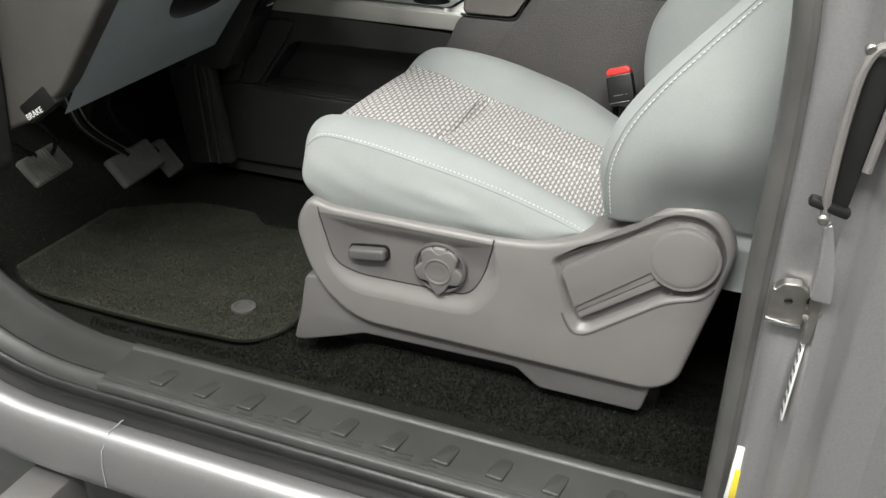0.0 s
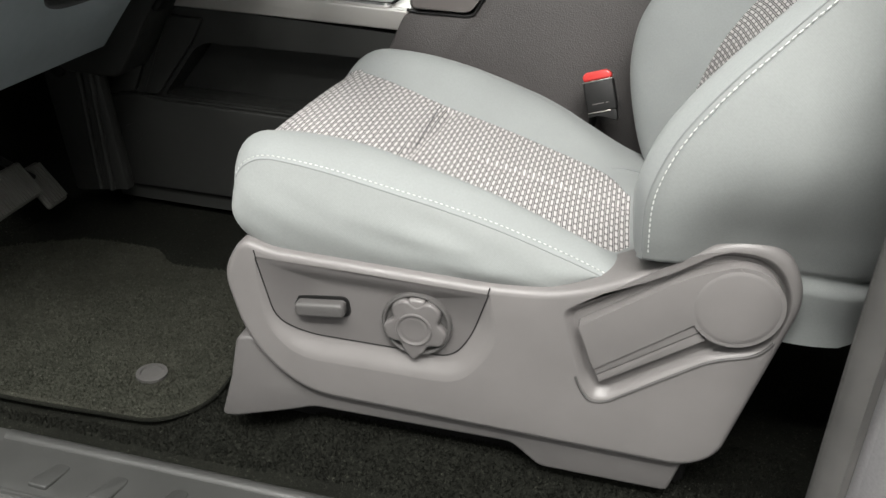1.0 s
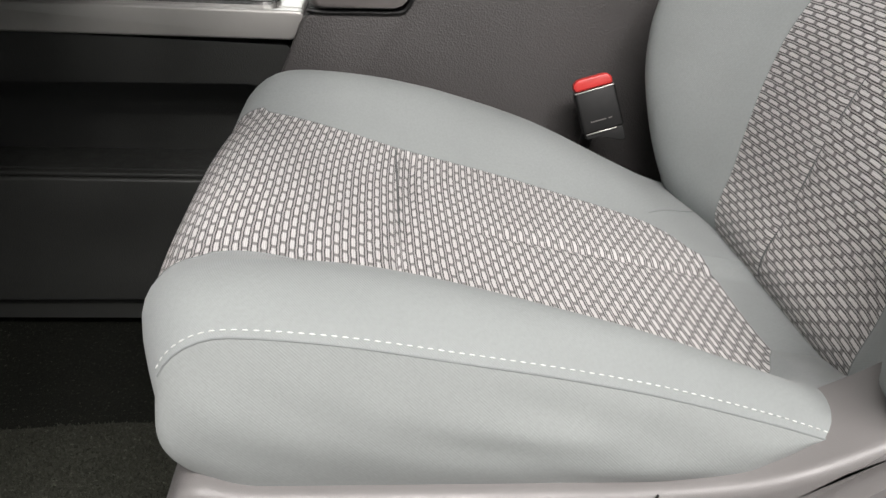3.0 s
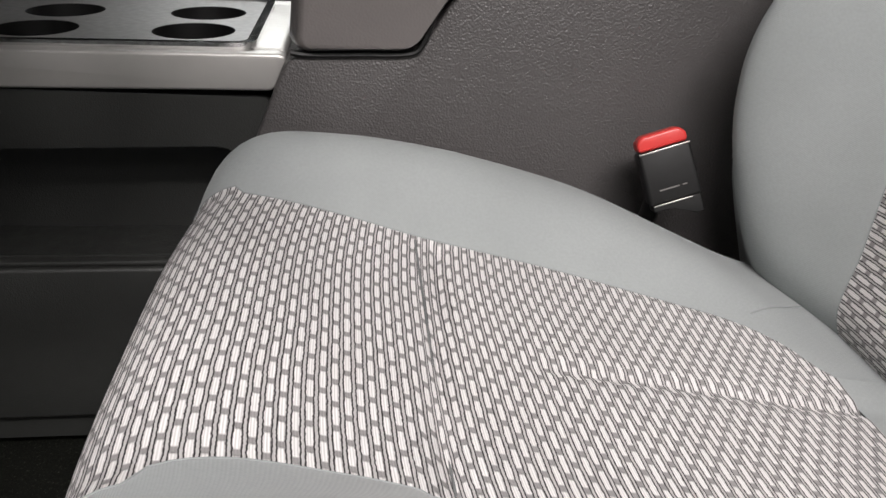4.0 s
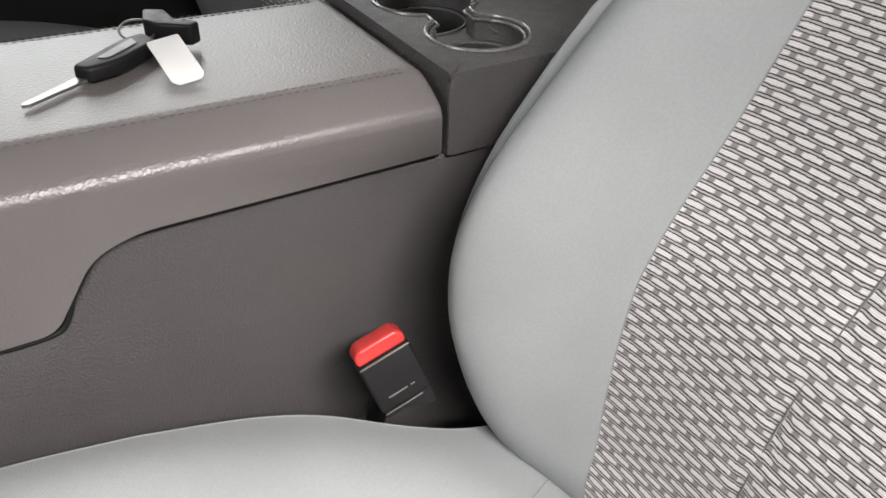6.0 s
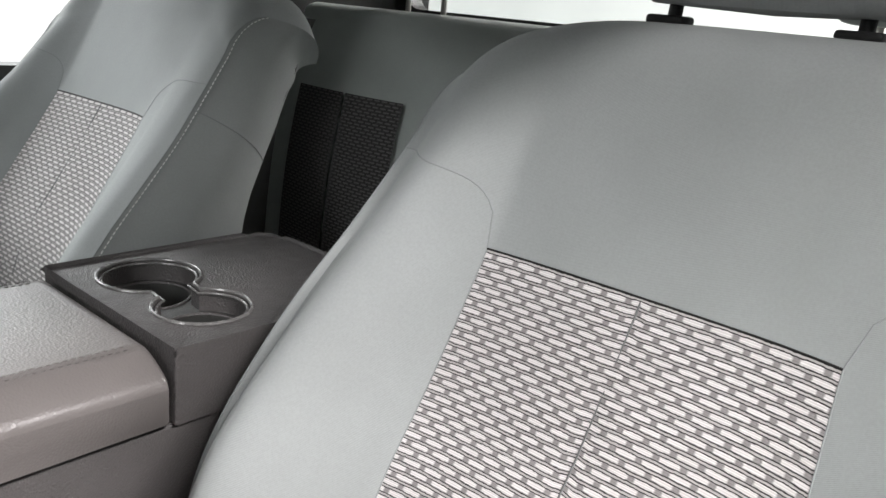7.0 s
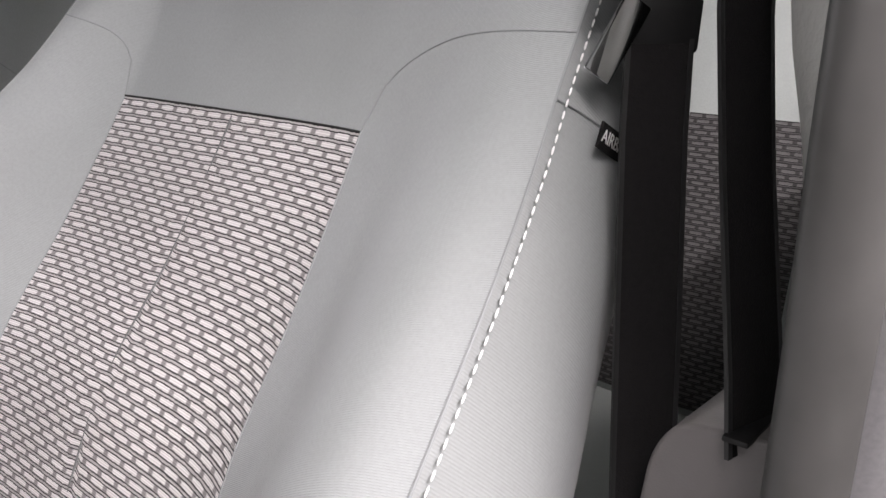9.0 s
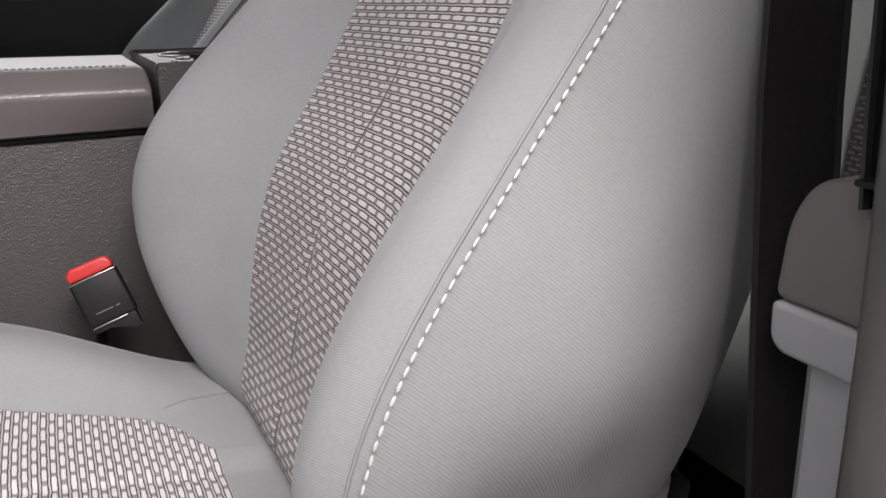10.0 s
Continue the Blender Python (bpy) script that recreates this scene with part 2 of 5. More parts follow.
def thing(name, label, category, at=(0, 0, 0), group=""):
    """An Empty at a thing's base; its parts are built in world coordinates and keep them."""
    ob = new(name)
    ob.empty_display_size = 0.05
    return tagged(ob, label, category, group)


def structure(name, bm, mat, label, category, angle=40):
    return tagged(obj(name, bm, mat, True, angle), label, category, kind="structure")


def rbox(c, s, r=0.004, seg=2, m=None):
    """A box with rounded edges; m: an extra turn about its centre."""
    bm = bmesh.new()
    bmesh.ops.create_cube(bm, size=1, matrix=Matrix.Diagonal((*s, 1)))
    if r:
        bmesh.ops.bevel(bm, geom=list(bm.edges), offset=min(r, min(s) * 0.49), segments=seg, profile=0.5, affect="EDGES")
    bmesh.ops.transform(bm, matrix=Matrix.Translation(c) @ (m or Matrix.Identity(4)), verts=bm.verts)
    return bm


def merge(*bms):
    out = bmesh.new()
    for b in bms:
        me = bpy.data.meshes.new("tmp")
        b.to_mesh(me)
        b.free()
        out.from_mesh(me)
        bpy.data.meshes.remove(me)
    return out


def smooth_poly(pts, n=6, closed=True):
    """A Catmull-Rom line through the points."""
    pts = [Vector(p) for p in pts]
    out, N = [], len(pts)
    for i in range(N if closed else N - 1):
        g = (lambda j: pts[j % N]) if closed else (lambda j: pts[max(0, min(N - 1, j))])
        a, b, c, d = g(i - 1), g(i), g(i + 1), g(i + 2)
        for j in range(n):
            t = j / n
            out.append(0.5 * (2 * b + (c - a) * t + (2 * a - 5 * b + 4 * c - d) * t * t + (3 * b - a - 3 * c + d) * t ** 3))
    if not closed:
        out.append(pts[-1])
    return out


def round_poly(pts, r, n=5):
    """A polygon with its corners rounded; r: one radius or one for each corner."""
    pts, out, N = [Vector(p) for p in pts], [], len(pts)
    for i, p in enumerate(pts):
        ri = r[i] if isinstance(r, (list, tuple)) else r
        a, b = (pts[i - 1] - p), (pts[(i + 1) % N] - p)
        d = min(ri, a.length * 0.48, b.length * 0.48)
        p0, p1 = p + a.normalized() * d, p + b.normalized() * d
        for j in range(n + 1):
            t = j / n
            out.append((1 - t) ** 2 * p0 + 2 * t * (1 - t) * p + t * t * p1)
    return out


def prism(outline, y0, y1, bev=0.004, seg=3, plane="xz"):
    """A 2D outline made solid between y0 and y1 along the third axis, with its rims rounded."""
    bm = bmesh.new()
    f = {"xz": lambda p, w: (p[0], w, p[1]), "xy": lambda p, w: (p[0], p[1], w), "yz": lambda p, w: (w, p[0], p[1])}[plane]
    a = [bm.verts.new(f(p, y0)) for p in outline]
    b = [bm.verts.new(f(p, y1)) for p in outline]
    n = len(a)
    fa, fb = bm.faces.new(a), bm.faces.new(b[::-1])
    for i in range(n):
        bm.faces.new((a[i], b[i], b[(i + 1) % n], a[(i + 1) % n]))
    bmesh.ops.recalc_face_normals(bm, faces=bm.faces)
    if bev:
        rim = [e for e in bm.edges if (e.verts[0] in fa.verts and e.verts[1] in fa.verts) or (e.verts[0] in fb.verts and e.verts[1] in fb.verts)]
        bmesh.ops.bevel(bm, geom=rim, offset=bev, segments=seg, profile=0.5, affect="EDGES", clamp_overlap=True)
    return bm


def ring(outer, inner, y0, y1, plane="xz"):
    """A frame between two outlines with the same number of points."""
    bm = bmesh.new()
    f = {"xz": lambda p, w: (p[0], w, p[1]), "xy": lambda p, w: (p[0], p[1], w), "yz": lambda p, w: (w, p[0], p[1])}[plane]
    L = [[bm.verts.new(f(p, w)) for p in line] for line, w in ((outer, y0), (outer, y1), (inner, y1), (inner, y0))]
    n = len(outer)
    for k in range(4):
        for i in range(n):
            bm.faces.new((L[k][i], L[k][(i + 1) % n], L[(k + 1) % 4][(i + 1) % n], L[(k + 1) % 4][i]))
    bmesh.ops.recalc_face_normals(bm, faces=bm.faces)
    return bm


def grid(rows, closed=False, cap=False, uv=None, last=False):
    """A sheet through rows of points; closed: each row is a loop."""
    bm = bmesh.new()
    V = [[bm.verts.new(p) for p in row] for row in rows]
    lay = bm.loops.layers.uv.new("UVMap") if uv else None
    n = len(V[0])
    for i in range(len(V) - 1):
        for j in range(n if closed else n - 1):
            q = ((i, j), (i, (j + 1) % n), (i + 1, (j + 1) % n), (i + 1, j))
            face = bm.faces.new([V[a][b] for a, b in q])
            if uv:
                for lp, (a, b) in zip(face.loops, q):
                    lp[lay].uv = uv[a][b]
    if last:
        bm.faces.new(V[-1])
    if cap and closed:
        bm.faces.new(V[0][::-1])
        bm.faces.new(V[-1])
    bmesh.ops.recalc_face_normals(bm, faces=bm.faces)
    return bm


def tube(path, r, n=10, flat=1.0, cap=True):
    """A round bar along a path; r: one radius or one for each point."""
    path = [Vector(p) for p in path]
    rows, up = [], None
    for i, p in enumerate(path):
        d = (path[min(i + 1, len(path) - 1)] - path[max(i - 1, 0)]).normalized()
        up = up or (Vector((0, 0, 1)) if abs(d.z) < 0.9 else Vector((1, 0, 0)))
        s = d.cross(up).normalized()
        up = s.cross(d).normalized()
        ri = r[i] if isinstance(r, (list, tuple)) else r
        rows.append([p + s * ri * math.cos(a) + up * ri * flat * math.sin(a) for a in (2 * math.pi * k / n for k in range(n))])
    return grid(rows, True, cap)


def lathe(profile, at, axis="z", n=40, fill=True):
    """Turn a profile of (radius, height) about an axis through at."""
    f = {"z": lambda r, h, c, s: (r * c, r * s, h), "y": lambda r, h, c, s: (r * c, h, r * s), "x": lambda r, h, c, s: (h, r * c, r * s)}[axis]
    rows = [[Vector(at) + Vector(f(r, h, math.cos(2 * math.pi * k / n), math.sin(2 * math.pi * k / n))) for k in range(n)] for r, h in profile]
    bm = grid(rows, True, False)
    if fill:
        bmesh.ops.holes_fill(bm, edges=[e for e in bm.edges if e.is_boundary])
    bmesh.ops.recalc_face_normals(bm, faces=bm.faces)
    return bm


def lerp(a, b, t):
    return a + (b - a) * t


def table(x, rows):
    """Smooth interpolation in a table of (x, value)."""
    xs, ys = [r[0] for r in rows], [r[1] for r in rows]
    if x <= xs[0]:
        return ys[0]
    for i in range(len(xs) - 1):
        if x <= xs[i + 1]:
            h = xs[i + 1] - xs[i]
            d = [(ys[min(k + 1, len(ys) - 1)] - ys[max(k - 1, 0)]) / (xs[min(k + 1, len(xs) - 1)] - xs[max(k - 1, 0)]) for k in (i, i + 1)]
            t = (x - xs[i]) / h
            return (2 * t ** 3 - 3 * t * t + 1) * ys[i] + (t ** 3 - 2 * t * t + t) * h * d[0] + (3 * t * t - 2 * t ** 3) * ys[i + 1] + (t ** 3 - t * t) * h * d[1]
    return ys[-1]


def stitches(points, length=0.0045, gap=0.003, r=0.0007, lift=0.0006):
    """A row of single thread stitches along a smooth line."""
    bms, run = bmesh.new(), 0.0
    line = [Vector(p) for p in points]
    cum = [0.0]
    for a, b in zip(line, line[1:]):
        cum.append(cum[-1] + (b - a).length)

    def at(s):
        for i in range(len(cum) - 1):
            if s <= cum[i + 1]:
                return line[i].lerp(line[i + 1], (s - cum[i]) / max(1e-9, cum[i + 1] - cum[i]))
        return line[-1]

    while run + length < cum[-1]:
        a, b = at(run), at(run + length)
        d = (b - a).normalized()
        s = d.cross(Vector((0, 0.3, 1))).normalized()
        u = s.cross(d)
        rings = []
        for t, k in ((0, 0.35), (0.25, 1), (0.75, 1), (1, 0.35)):
            c = a.lerp(b, t)
            rings.append([bms.verts.new(c + (s * math.cos(q) + u * math.sin(q)) * r * k) for q in (0.0, 1.5708, 3.1416, 4.7124)])
        for ra, rb in zip(rings, rings[1:]):
            for j in range(4):
                bms.faces.new((ra[j], ra[(j + 1) % 4], rb[(j + 1) % 4], rb[j]))
        bms.faces.new(rings[0][::-1]), bms.faces.new(rings[-1])
        run += length + gap
    return bms


def plate(outline, holes, top, thick, depth, plane="xy", floor=True, bev=0.0):
    """A slab with wells sunk in its face; the wells go depth below it."""
    f = {"xz": lambda p, w: (p[0], w, p[1]), "xy": lambda p, w: (p[0], p[1], w), "yz": lambda p, w: (w, p[0], p[1])}[plane]
    bm = bmesh.new()
    edges = []
    for k, line in enumerate([outline, *holes]):
        a = [bm.verts.new(f(p, top)) for p in line]
        n = len(a)
        edges += [bm.edges.new((a[i], a[(i + 1) % n])) for i in range(n)]
        low = top + (thick if k == 0 else depth)
        b = [bm.verts.new(f(p, low)) for p in line]
        for i in range(n):
            bm.faces.new((a[i], a[(i + 1) % n], b[(i + 1) % n], b[i]))
        if k and floor:
            bm.faces.new(b)
    rim = edges[: len(outline)]
    bmesh.ops.triangle_fill(bm, use_beauty=True, edges=edges)
    if bev:
        bmesh.ops.bevel(bm, geom=rim, offset=bev, segments=4, profile=0.5, affect="EDGES")
    bmesh.ops.recalc_face_normals(bm, faces=bm.faces)
    return bm


def circle(cx, cy, r, n=36):
    return [Vector((cx + r * math.cos(2 * math.pi * i / n), cy + r * math.sin(2 * math.pi * i / n))) for i in range(n)]


def strap(line, width, across, thick=0.0014):
    """Webbing: a flat band along a line of points."""
    w = Vector(across).normalized() * width / 2
    line = [Vector(p) for p in line]
    rows = []
    for i, p in enumerate(line):
        d = (line[min(i + 1, len(line) - 1)] - line[max(0, i - 1)]).normalized()
        n = d.cross(w).normalized() * thick / 2
        rows.append([p - w - n, p + w - n, p + w + n, p - w + n])
    return grid(rows, True, True)


def words(name, text, size, m, mat, parent, depth=0.0002):
    """Lettering as a mesh, laid by the pose m."""
    cu = bpy.data.curves.new(name, "FONT")
    cu.body, cu.size, cu.extrude, cu.align_x, cu.align_y = text, size, depth, "CENTER", "CENTER"
    tmp = bpy.data.objects.new(name, cu)
    me = bpy.data.meshes.new_from_object(tmp)
    bpy.data.objects.remove(tmp)
    me.transform(m)
    me.materials.append(mat)
    ob = new(name, me)
    ob.parent = parent
    return ob

YC = 0.785  # the truck's middle line

# ---- workshop ----
structure("ground", rbox((0, 0.8, -0.62), (12, 12, 0.1), 0), M_CONCRETE, "grey concrete workshop floor under the truck", "floor")
structure("wall_north", rbox((-5.5, 0.8, 1.1), (0.2, 11, 3.6), 0), M_GREYWALL, "plain grey workshop wall", "wall")
structure("wall_south", rbox((5.5, 0.8, 1.1), (0.2, 11, 3.6), 0), M_WALL, "plain white workshop wall", "wall")
structure("wall_east", rbox((0, 6.2, 1.1), (11, 0.2, 3.6), 0), M_WALL, "plain white workshop wall", "wall")
structure("wall_west", rbox((0, -4.6, 1.1), (11, 0.2, 3.6), 0), M_GREYWALL, "plain grey workshop wall", "wall")
structure("ceiling", rbox((0, 0.8, 2.95), (11, 11, 0.1), 0), M_WALL, "white workshop ceiling", "ceiling")

# ---- cab shell ----


def floor_z(x, y):
    step = 0.045 * (0.5 + 0.5 * math.tanh((x + 0.40) / 0.03))
    toe = max(0.0, -x - 1.12) * 0.9
    near = -0.035 * max(0.0, min(1.0, (0.06 - y) / 0.08))
    return step * max(0.0, min(1.0, (y - 0.0) / 0.06)) + toe + near


xs = [-1.45 + 0.03 * i for i in range(98)]
ys = [0.0 + 0.03 * j for j in range(53)]
structure("floor", grid([[(x, y, floor_z(x, y) + 0.003 * (noise.noise((x * 22, y * 22, 0)))) for y in ys] for x in xs]), M_CARPET,
          "worn black carpet on the cab floor", "carpet")
structure("firewall", rbox((-1.5, 0.8, 0.4), (0.06, 1.7, 1.0), 0.01), M_BLACK, "dark footwell bulkhead", "bulkhead")
structure("roof", rbox((0.1, 0.78, 1.36), (2.4, 1.9, 0.05), 0.02), M_HEAD, "grey cloth headliner of the cab", "roof")


def wall_with_opening(name, x0, x1, z0, z1, hx0, hx1, hz0, hz1, at, thick, mat, label, axis="y"):
    o = [(x0, z0), (x1, z0), (x1, z1), (x0, z1)]
    h = [(hx0, hz0), (hx1, hz0), (hx1, hz1), (hx0, hz1)]
    O, H = round_poly(o, 0.02, 5), round_poly(h, 0.05, 5)
    return structure(name, ring(O, H, at, at + thick, "xz" if axis == "y" else "yz"), mat, label, "cab wall")


wall_with_opening("cab_wall_right", -1.5, 1.35, -0.1, 1.34, -0.75, 0.62, 0.72, 1.2, 1.60, 0.06, M_DASH, "charcoal passenger door trim below its window")
wall_with_opening("cab_wall_back", -0.2, 1.66, -0.1, 1.34, 0.1, 1.56, 0.88, 1.24, 1.22, 0.05, M_DASH, "dark trim round the rear window", "x")
structure("window_1", rbox((1.245, 0.83, 1.06), (0.006, 1.46, 0.36), 0.001), M_GLASS, "clear rear window glass", "window").visible_shadow = False
structure("windshield_header", rbox((-0.75, 0.78, 1.3), (0.1, 1.7, 0.07), 0.02), M_HEAD, "grey headliner edge over the windscreen", "trim")

# ---- door opening, swept along its lower front corner ----


def opening_path(off):
    """The door opening's edge in x and z, off metres outside its inner line."""
    r, cx, cz = 0.42, -0.82, 0.385
    pts = [(0.24 - 0.05 * i, cz - r - off) for i in range(22)]
    for i in range(1, 13):
        a = math.radians(270 - i * 7)
        pts.append((cx + (r + off) * math.cos(a), cz + (r + off) * math.sin(a)))
    a = math.radians(270 - 84)
    e = pts[-1]
    for i in range(1, 14):
        pts.append((e[0] + 0.012 * i * 0.25 - 0.004 * i, e[1] + 0.08 * i))
    return pts


def swept(profile):
    """profile: (off, y) pairs; each is laid along the opening."""
    return grid([[(x, y, z) for x, z in opening_path(off)] for off, y in profile])


structure("kick_trim", swept([(0.012, 0.010), (-0.006, 0.006), (-0.008, 0.0), (-0.002, -0.012), (0.002, -0.045), (0.004, -0.078), (-0.004, -0.082), (-0.006, -0.087), (0.002, -0.092), (0.004, -0.116), (0.02, -0.120)]),
          M_SILL, "dark grey plastic kick trim round the footwell", "trim", 60)
structure("door_seal", swept([(0.02, -0.118), (0.0, -0.121), (-0.005, -0.126), (-0.003, -0.132), (0.008, -0.135), (0.012, -0.137), (0.004, -0.141), (0.005, -0.147), (0.02, -0.151), (0.03, -0.151)]), M_SEAL,
          "ribbed black rubber door seal", "seal", 60)
structure("rocker_panel", swept([(0.03, -0.145), (0.026, -0.152), (0.02, -0.165), (0.02, -0.178), (0.028, -0.19), (0.042, -0.197), (0.065, -0.201), (0.105, -0.203), (0.122, -0.201), (0.131, -0.194), (0.134, -0.15), (0.134, -0.06)]), M_PAINT,
          "metallic grey painted rocker and pillar foot", "body panel", 50)
structure("seam_sealer", tube([(-0.70, -0.150, -0.052), (-0.703, -0.178, -0.053), (-0.706, -0.2, -0.078), (-0.708, -0.2035, -0.11), (-0.708, -0.2045, -0.15)], 0.0010, 8), M_LTGREY, "pale bead of sealer over a panel joint", "seam")
structure("running_board_bracket", rbox((-0.86, -0.2, -0.32), (0.085, 0.11, 0.24), 0.008), M_SHIELD2, "grey steel step bracket below the sill", "bracket")
structure("front_pillar", prism(round_poly([(-1.02, 0.3), (-0.93, 0.3), (-0.80, 1.32), (-0.9, 1.34)], 0.02), -0.16, -0.03, 0.01), M_DASH, "charcoal windscreen pillar trim", "pillar")

# sill plate with raised ribs
sill = tagged(new("sill_plate"), "dark grey moulded sill plate with raised ribs and worn embossed bars", "sill plate", kind="structure")
SZ = -0.030
prof = [(-0.010, -0.02), (-0.016, 0.004), (-0.022, 0.0085), (-0.04, 0.0075), (-0.08, 0.005), (-0.112, 0.003), (-0.1165, -0.001), (-0.118, -0.010)]
part("plate", grid([[(x, y, SZ + h + 0.004) for y, h in prof] for x in (-0.775, -0.77, -0.5, -0.25, 0.0, 0.2)]), M_SILL, sill)
part("inner_lip", tube([(-0.775, -0.016, SZ + 0.006), (0.2, -0.016, SZ + 0.006)], 0.0115, 14), M_SILL, sill)
for y in (-0.099, -0.105):
    part("groove_bead", tube([(-0.77, y, SZ + 0.0075), (0.2, y, SZ + 0.0075)], 0.0018, 6), M_SILL, sill)
for i in range(11):
    x = -0.694 + 0.0825 * i
    rib = prism(round_poly([(x, -0.088), (x + 0.027, -0.090), (x + 0.036, -0.045), (x + 0.013, -0.042)], [0.004, 0.004, 0.010, 0.010], 3), SZ + 0.004, SZ + 0.0142, 0.003, 3, "xy")
    for v in rib.verts:
        v.co.z -= 0.0030 * max(0.0, min(1.0, (v.co.y + 0.075) / 0.03)) if v.co.z > SZ + 0.008 else 0.0
    part("rib", rib, M_SILL, sill)
for i in range(9):
    x = -0.548 + 0.040 * i + (0.028 if i > 4 else 0)
    part("embossed_bar", rbox((x, -0.0945, SZ + 0.0075), (0.026, 0.0045, 0.0052), 0.001), M_SILL, sill)
    part("embossed_bar", rbox((x + 0.002, -0.0865, SZ + 0.0080), (0.024, 0.0035, 0.0052), 0.001), M_SILL, sill)

# ---- rear door edge ----
rd = tagged(new("rear_door"), "metallic grey rear access door edge with latch hardware", "door", kind="structure")


EDGE = [(-0.1, 0.003), (0.07, 0.0), (0.43, -0.014), (0.55, -0.018), (0.65, -0.025), (0.78, -0.04), (1.0, -0.03), (1.3, 0.03)]


def post(profile, z0=-0.06, z1=1.30, n=36):
    return grid([[(x + table(z, EDGE), y, z) for x, y in profile] for z in [lerp(z0, z1, i / n) for i in range(n + 1)]])


part("rubber_seal", post([(0.205, -0.113), (0.186, -0.107), (0.177, -0.108), (0.172, -0.113), (0.1722, -0.120), (0.175, -0.128), (0.181, -0.135), (0.188, -0.138), (0.192, -0.135), (0.199, -0.135)]), M_RUBBER, rd, "grey rubber edge seal", 60)
part("jamb", post([(0.1955, -0.11), (0.1955, -0.139), (0.198, -0.145), (0.202, -0.148), (0.212, -0.150), (0.226, -0.153), (0.231, -0.156), (0.234, -0.162), (0.237, -0.178), (0.240, -0.186), (0.252, -0.190), (0.257, -0.196), (0.260, -0.225), (0.266, -0.236), (0.276, -0.243), (0.30, -0.25)]), M_PAINT, rd, "", 35)
bulge = []
for i in range(19):
    z = lerp(-0.06, 0.37, i / 18)
    k = min(1.0, (0.37 - z) / 0.05) ** 0.5 if z < 0.37 else 0.0
    bulge.append([(x + table(z, EDGE), y - 0.0045 * k * w - 0.0004, z) for x, y, w in ((0.199, -0.146, 0), (0.203, -0.1485, 1), (0.208, -0.1495, 1.9), (0.214, -0.1505, 2.3), (0.221, -0.152, 2.0), (0.227, -0.1535, 1.1), (0.231, -0.156, 0))])
part("jamb_swell", grid(bulge), M_PAINT, rd, "", 50)
part("skin", post([(0.30, -0.25), (0.5, -0.256), (1.3, -0.26)], -0.06, 0.74), M_PAINT, rd)
trim_rows = []
for z in [lerp(0.585, 1.3, i / 36) for i in range(37)]:
    yi = table(z, [(0.58, -0.093), (0.64, -0.089), (0.716, -0.082), (0.77, -0.070), (0.9, -0.05), (1.3, 0.0)])
    trim_rows.append([(x + table(z, EDGE), y, z) for x, y in ((0.20, -0.114), (0.222, -0.111), (0.25, lerp(-0.111, yi, 0.6)), (0.262, yi - 0.002), (0.272, yi), (0.30, yi + 0.002), (0.40, yi + 0.002))])
part("inner_trim", grid(trim_rows), M_LITTRIM, rd, "pale grey textured upper trim, lightened for the light on it")
part("trim_band", prism(round_poly([(-0.125, 0.5085), (-0.050, 0.5085), (-0.044, 0.5140), (-0.043, 0.5325), (-0.125, 0.5325)], 0.004, 4), 0.1885, 0.33, 0.003, 3, "yz"), M_LTGREY, rd, "pale grey trim band")
part("lower_trim", post([(0.211, -0.10), (0.213, -0.063), (0.223, -0.053), (0.262, -0.050), (0.9, -0.048)], 0.0, 0.510), M_LTGREY, rd, "light grey lower door trim")
part("door_panel", post([(0.335, -0.097), (0.42, -0.09), (0.5, -0.06), (0.9, -0.045), (1.25, -0.045)], 0.50, 0.76), M_DASH, rd, "dark upper door trim")
cov = prism(round_poly([(-0.135, 0.5335), (-0.043, 0.5335), (-0.046, 0.572), (-0.058, 0.592), (-0.135, 0.600)], [0.004, 0.006, 0.02, 0.03, 0.01], 5), 0.190, 0.33, 0.008, 3, "yz")
part("belt_cover", cov, M_COVER, rd, "taupe plastic belt exit cover")
part("belt_slot", rbox((0.208, -0.088, 0.5955), (0.056, 0.012, 0.003), 0.001), M_BLACK, rd)
lat = part("striker", plate(round_poly([(0.182, 0.374), (0.214, 0.371), (0.217, 0.378), (0.222, 0.380), (0.221, 0.398), (0.216, 0.402), (0.219, 0.412), (0.208, 0.421), (0.192, 0.420), (0.186, 0.412), (0.183, 0.412)], 0.003, 3), [circle(0.200, 0.401, 0.0042, 14)], -0.167, 0.013, 0.010, "xz", True, 0.0012), M_STEEL, rd, "worn steel latch striker")
part("striker_lip", tube([(0.183, -0.168, 0.378), (0.200, -0.170, 0.3765), (0.216, -0.170, 0.3765)], 0.0022, 8), M_CHROME, lat)
part("striker_arm", prism(round_poly([(0.219, 0.366), (0.226, 0.370), (0.2275, 0.425), (0.222, 0.430), (0.2185, 0.418)], 0.002, 3), -0.186, -0.158, 0.0015), M_STEEL, lat)
part("striker_hook", tube(smooth_poly([(0.216, -0.176, 0.392), (0.224, -0.182, 0.396), (0.230, -0.184, 0.406), (0.231, -0.182, 0.420)], 4, False), 0.003, 8), M_STEEL, lat)
part("handle_recess", prism(round_poly([(0.204, 0.525), (0.221, 0.52), (0.228, 0.645), (0.222, 0.658), (0.205, 0.655)], 0.008), -0.205, -0.180, 0.003), M_BLACK, rd)
